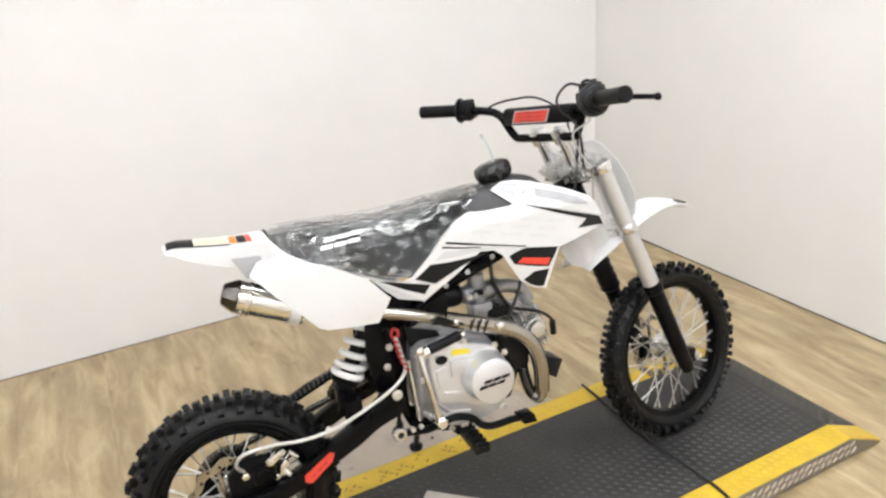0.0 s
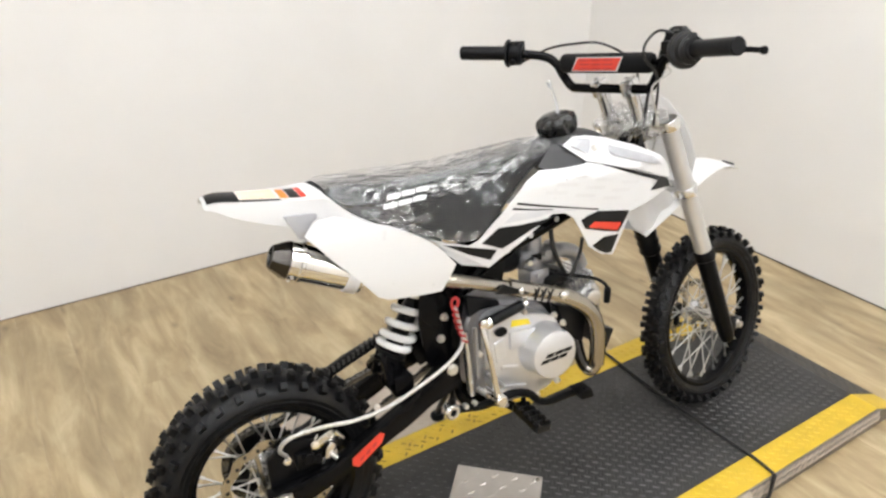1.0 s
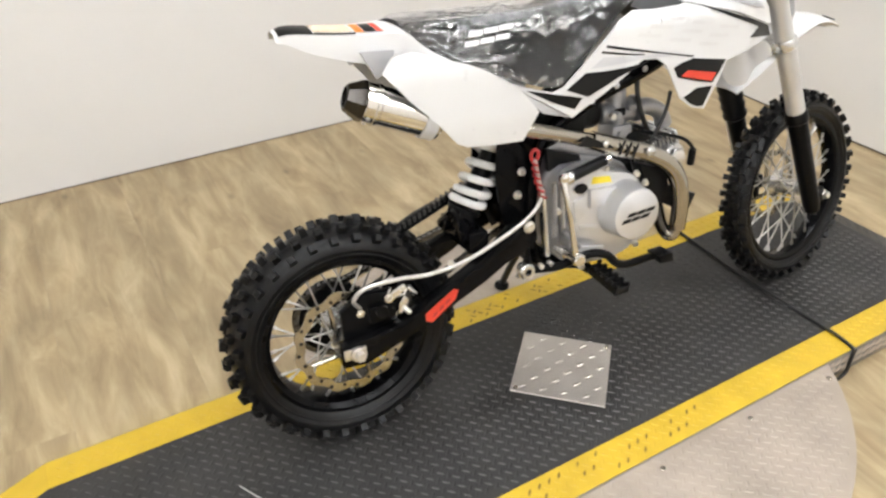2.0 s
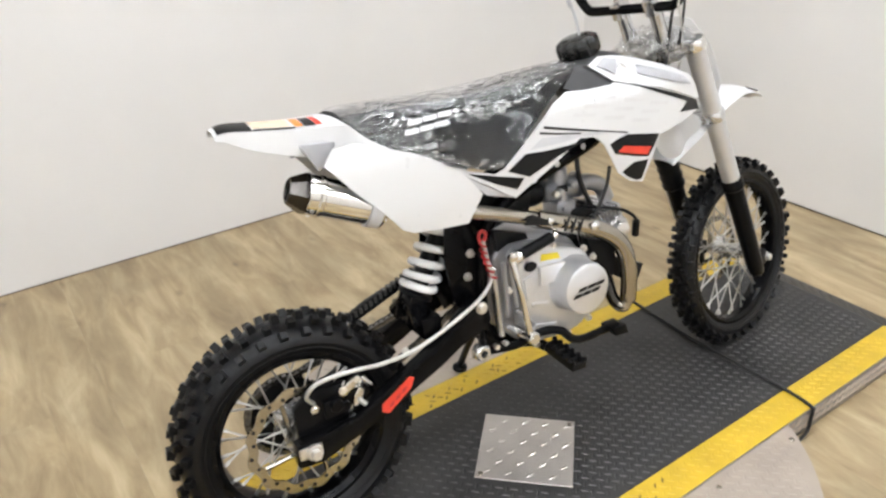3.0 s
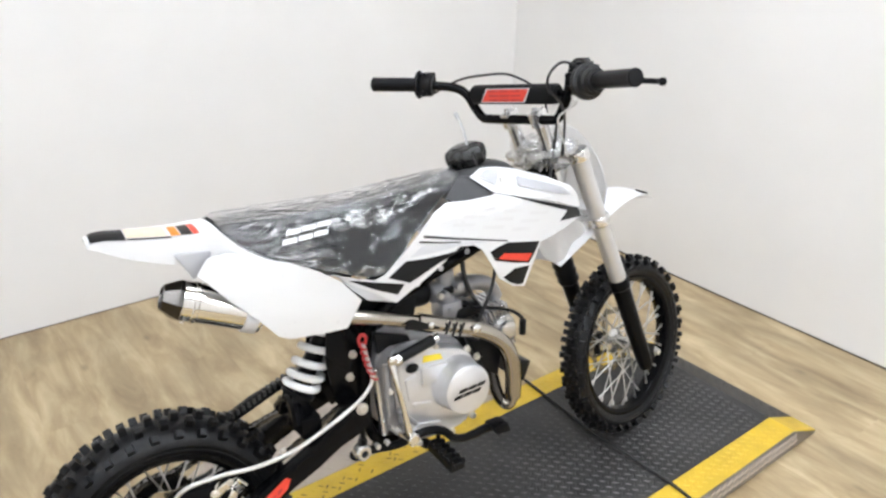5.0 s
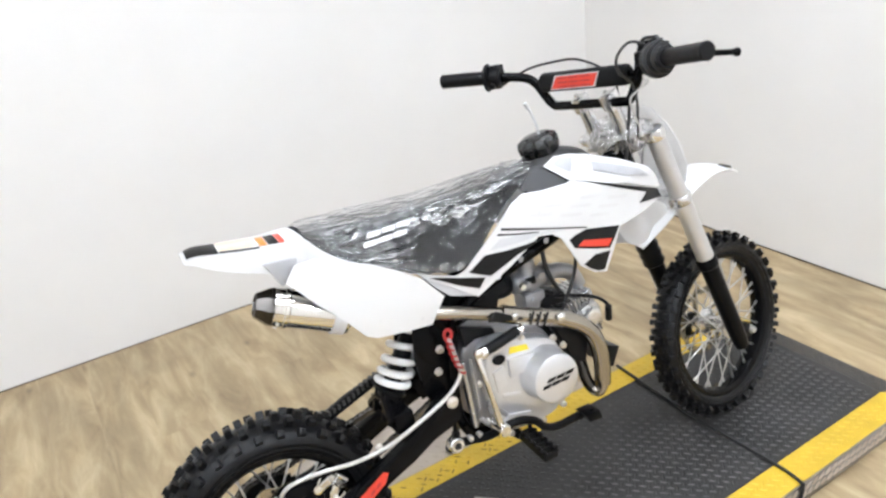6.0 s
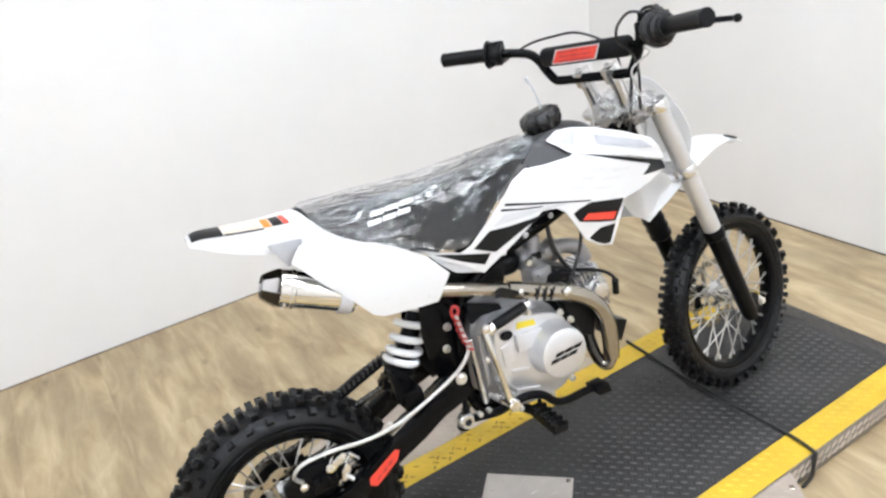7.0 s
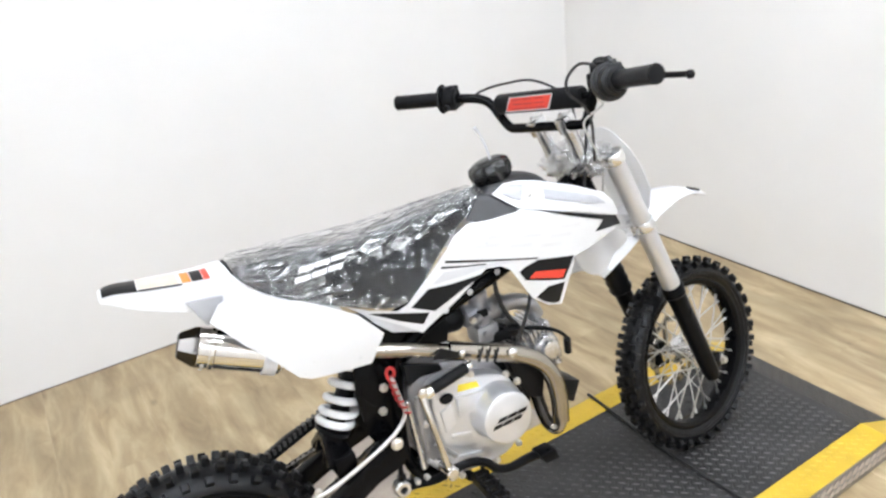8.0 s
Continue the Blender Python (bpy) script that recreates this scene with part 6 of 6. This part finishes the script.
box(bm, (0.912, -0.215, 1.02), (0.955, -0.165, 1.05), 0.006)
rod(bm, (0.940, -0.20, 1.03), (0.940, -0.155, 1.035), 0.013, 14)
box(bm, (0.918, -0.212, 1.046), (0.958, -0.172, 1.070), 0.005)
part("master_cylinder", bm, FORKBLACK, bar, "black front brake master cylinder", m=BARS)
bm = bmesh.new()
tube(bm, [(0.950, -0.215, 1.032), (0.963, -0.245, 1.030), (0.958, -0.30, 1.027), (0.949, -0.366, 1.024)], [0.008, 0.0075, 0.0065, 0.0055], 10, 6)
lathe(bm, [(0, -0.009), (0.006, -0.007), (0.009, 0), (0.006, 0.007), (0, 0.009)], Matrix.Translation((0.948, -0.374, 1.0235)), 14)
part("brake_lever", bm, FORKBLACK, bar, "black ball-ended brake lever", m=BARS)
# switch housing on the left
bm = bmesh.new()
lathe(bm, [(0.0115, 0), (0.024, 0), (0.028, 0.004), (0.029, 0.026), (0.026, 0.032), (0.0115, 0.032)], aim((0.908, 0.225, 1.0295), (0.893, 0.255, 1.0335)), 20)
box(bm, (0.885, 0.225, 1.035), (0.92, 0.258, 1.062), 0.005)
rod(bm, (0.89, 0.235, 1.018), (0.872, 0.23, 1.012), 0.008, 10)
lathe(bm, [(0.0115, 0), (0.033, 0), (0.035, 0.003), (0.033, 0.007), (0.0115, 0.007)], aim((0.893, 0.2545, 1.0335), (0.878, 0.2845, 1.0355)), 24)
part("switch_housing", bm, BLACK, bar, "black stop switch housing", m=BARS)
bm = bmesh.new()
rod(bm, (0.888, 0.24, 1.052), (0.880, 0.24, 1.054), 0.0065, 12)
part("stop_button", bm, BLACK, bar, m=BARS)
# cables at the bars
bm = bmesh.new()
tube(bm, [(0.932, -0.212, 1.066), (0.935, -0.185, 1.064), (0.952, -0.152, 1.035), (0.975, -0.115, 0.985), (0.995, -0.075, 0.93), (0.99, -0.06, 0.85), (0.97, -0.05, 0.76)], 0.0035, 8, 8)
part("control_cable", bm, CABLE, bike, "black throttle cable", m=STEER)
bm = bmesh.new()
tube(bm, [(0.895, 0.235, 1.02), (0.925, 0.17, 1.046), (0.945, 0.10, 1.052), (0.965, 0.03, 1.046), (0.985, -0.04, 1.0), (0.99, -0.05, 0.93), (0.985, -0.04, 0.82)], 0.003, 8, 8)
part("control_cable", bm, CABLE, bike, "black stop switch wire", m=STEER)
bm = bmesh.new()
tube(bm, [(0.945, -0.185, 1.030), (0.958, -0.154, 0.992), (0.970, -0.155, 0.974), (0.924, -0.142, 0.949), (0.950, -0.125, 0.905), (1.03, -0.07, 0.84), (1.07, -0.02, 0.77), (1.138, 0.07, 0.62), (1.178, 0.115, 0.50), (1.228, 0.12, 0.36)], 0.0024, 8, 8)
part("front_brake_hose", bm, HOSE, bike, "pale front brake hose", m=STEER)
bm = bmesh.new()
box(bm, (1.190, 0.045, 0.315), (1.25, 0.095, 0.365), 0.008)
part("front_caliper", bm, FORKBLACK, bike, "black front brake caliper", m=STEER)

bm = bmesh.new()
tube(bm, [(0.935, -0.205, 1.070), (0.918, -0.178, 1.076), (0.893, -0.168, 1.052), (0.898, -0.162, 1.022), (0.940, -0.148, 0.990), (0.975, -0.12, 0.945), (1.000, -0.08, 0.860)], 0.0030, 8, 8)
part("control_cable", bm, CABLE, bike, "black looping throttle cable")

# front number plate and fender
bm = bmesh.new()
def plate_depth_rows():
    rows = []
    for z, w, x in ((0.912, 0.036, 1.098), (0.900, 0.052, 1.108), (0.855, 0.066, 1.140), (0.805, 0.072, 1.166), (0.745, 0.070, 1.188), (0.700, 0.058, 1.188), (0.675, 0.042, 1.184)):
        rows.append([Vector((x + 0.011 - 0.022 * t * t, w * t, z)) for t in [k / 6 - 1 for k in range(13)]])
    return rows
loft(bm, plate_depth_rows(), caps=False)
shell(bm, 0.003)
part("number_plate", bm, THINWHITE, bike, "blank white front number plate", m=STEER)
bm = bmesh.new()
FF = [(0.992, 0.592, 0.055, 0.012), (1.017, 0.622, 0.068, 0.022), (1.067, 0.655, 0.076, 0.030), (1.137, 0.688, 0.076, 0.032), (1.207, 0.711, 0.070, 0.034), (1.287, 0.718, 0.060, 0.028), (1.357, 0.703, 0.048, 0.018), (1.417, 0.680, 0.036, 0.012), (1.450, 0.662, 0.018, 0.004)]
secs = []
for x, z, w, drop in dense(FF, 5):
    secs.append([Vector((x, w * t, z - drop * abs(t) ** 2.2)) for t in [k / 7 - 1 for k in range(15)]])
loft(bm, secs, caps=False)
shell(bm, 0.003)
ff = part("front_fender", bm, WHITE, bike, "white plastic front fender", m=STEER, sharp=50)
bm = bmesh.new()
lathe(bm, [(0, -0.002), (0.018, -0.002), (0.018, 0.0012), (0.015, 0.0016), (0, 0.0010)], Matrix.Translation((1.384, -0.027, 0.6905)) @ Matrix.Rotation(radians(18), 4, "Y") @ Matrix.Rotation(radians(16), 4, "X") @ Matrix.Diagonal((1.35, 0.7, 1, 1)), 20)
part("fender_vent", bm, INK, ff, "dark oval vent", m=STEER)
for s in (-1, 1):
    bm = bmesh.new()
    panel(bm, [(0.900, 0.675), (0.920, 0.700), (0.965, 0.710), (1.025, 0.704), (1.046, 0.671), (0.998, 0.636), (0.953, 0.618), (0.925, 0.632), (0.908, 0.655)], lambda x, z: s * (0.112 - (x - 0.90) * 0.12 + 0.008 * math.sin(x * 60 + z * 30)), 0.003 * -s, 3, 3)
    part("shroud_scoop", bm, THINWHITE, bike, "white lower scoop behind the fork", sharp=50)
# dark boot on the left fork
bm = bmesh.new()
a, b = on_fork(0.465, 0.088), on_fork(0.575, 0.088)
prof = [(0.024, 0), (0.029, 0.004)]
for k in range(4):
    prof += [(0.031, 0.012 + 0.026 * k), (0.0275, 0.024 + 0.026 * k)]
prof += [(0.023, 0.118)]
lathe(bm, prof, aim(a, b), 18)
part("fork_boot", bm, BLACK, bike, m=STEER)

# ---------------------------------------------------------------- floor planks
PW, PL = 0.152, 1.22
plank = None
rnd = random.Random(11)
col = 0
x = WALL_X - 0.002
while x > BACK_X:
    x0 = max(x - PW, BACK_X)
    y = WALL_Y - 0.002 - PL * ((col * 0.37) % 1.0)
    spans = [(y, WALL_Y - 0.002)]
    while y > BACK_Y:
        y0 = max(y - PL, BACK_Y)
        spans.append((y0, y))
        y = y0
    for a, b in spans:
        if b - a < 0.03:
            continue
        w, L = x - x0 - 0.0002, b - a - 0.0002
        if plank is None or abs(w - PW + 0.0002) > 1e-4 or abs(L - PL + 0.0002) > 1e-4:
            bm = bmesh.new()
            box(bm, (-w / 2, -L / 2, -0.004), (w / 2, L / 2, 0.0), 0.0002, 1)
            ob = part("plank", bm, OAK, FLOOR_OB, smooth=False)
            if plank is None and abs(L - PL + 0.0002) < 1e-4:
                plank = ob
        else:
            ob = again("plank", plank, FLOOR_OB, Matrix.Identity(4))
        ob.matrix_local = pose((x + x0) / 2, (a + b) / 2, FLOOR)
    x = x0
    col += 1


# ---------------------------------------------------------------- true size
# The layout above is in units of 0.91 m: bring meshes and places to metres.
for me in bpy.data.meshes:
    me.transform(Matrix.Scale(UNIT, 4))
for ob in scene.objects:
    if ob.type != "CAMERA":
        ob.location = ob.location * UNIT
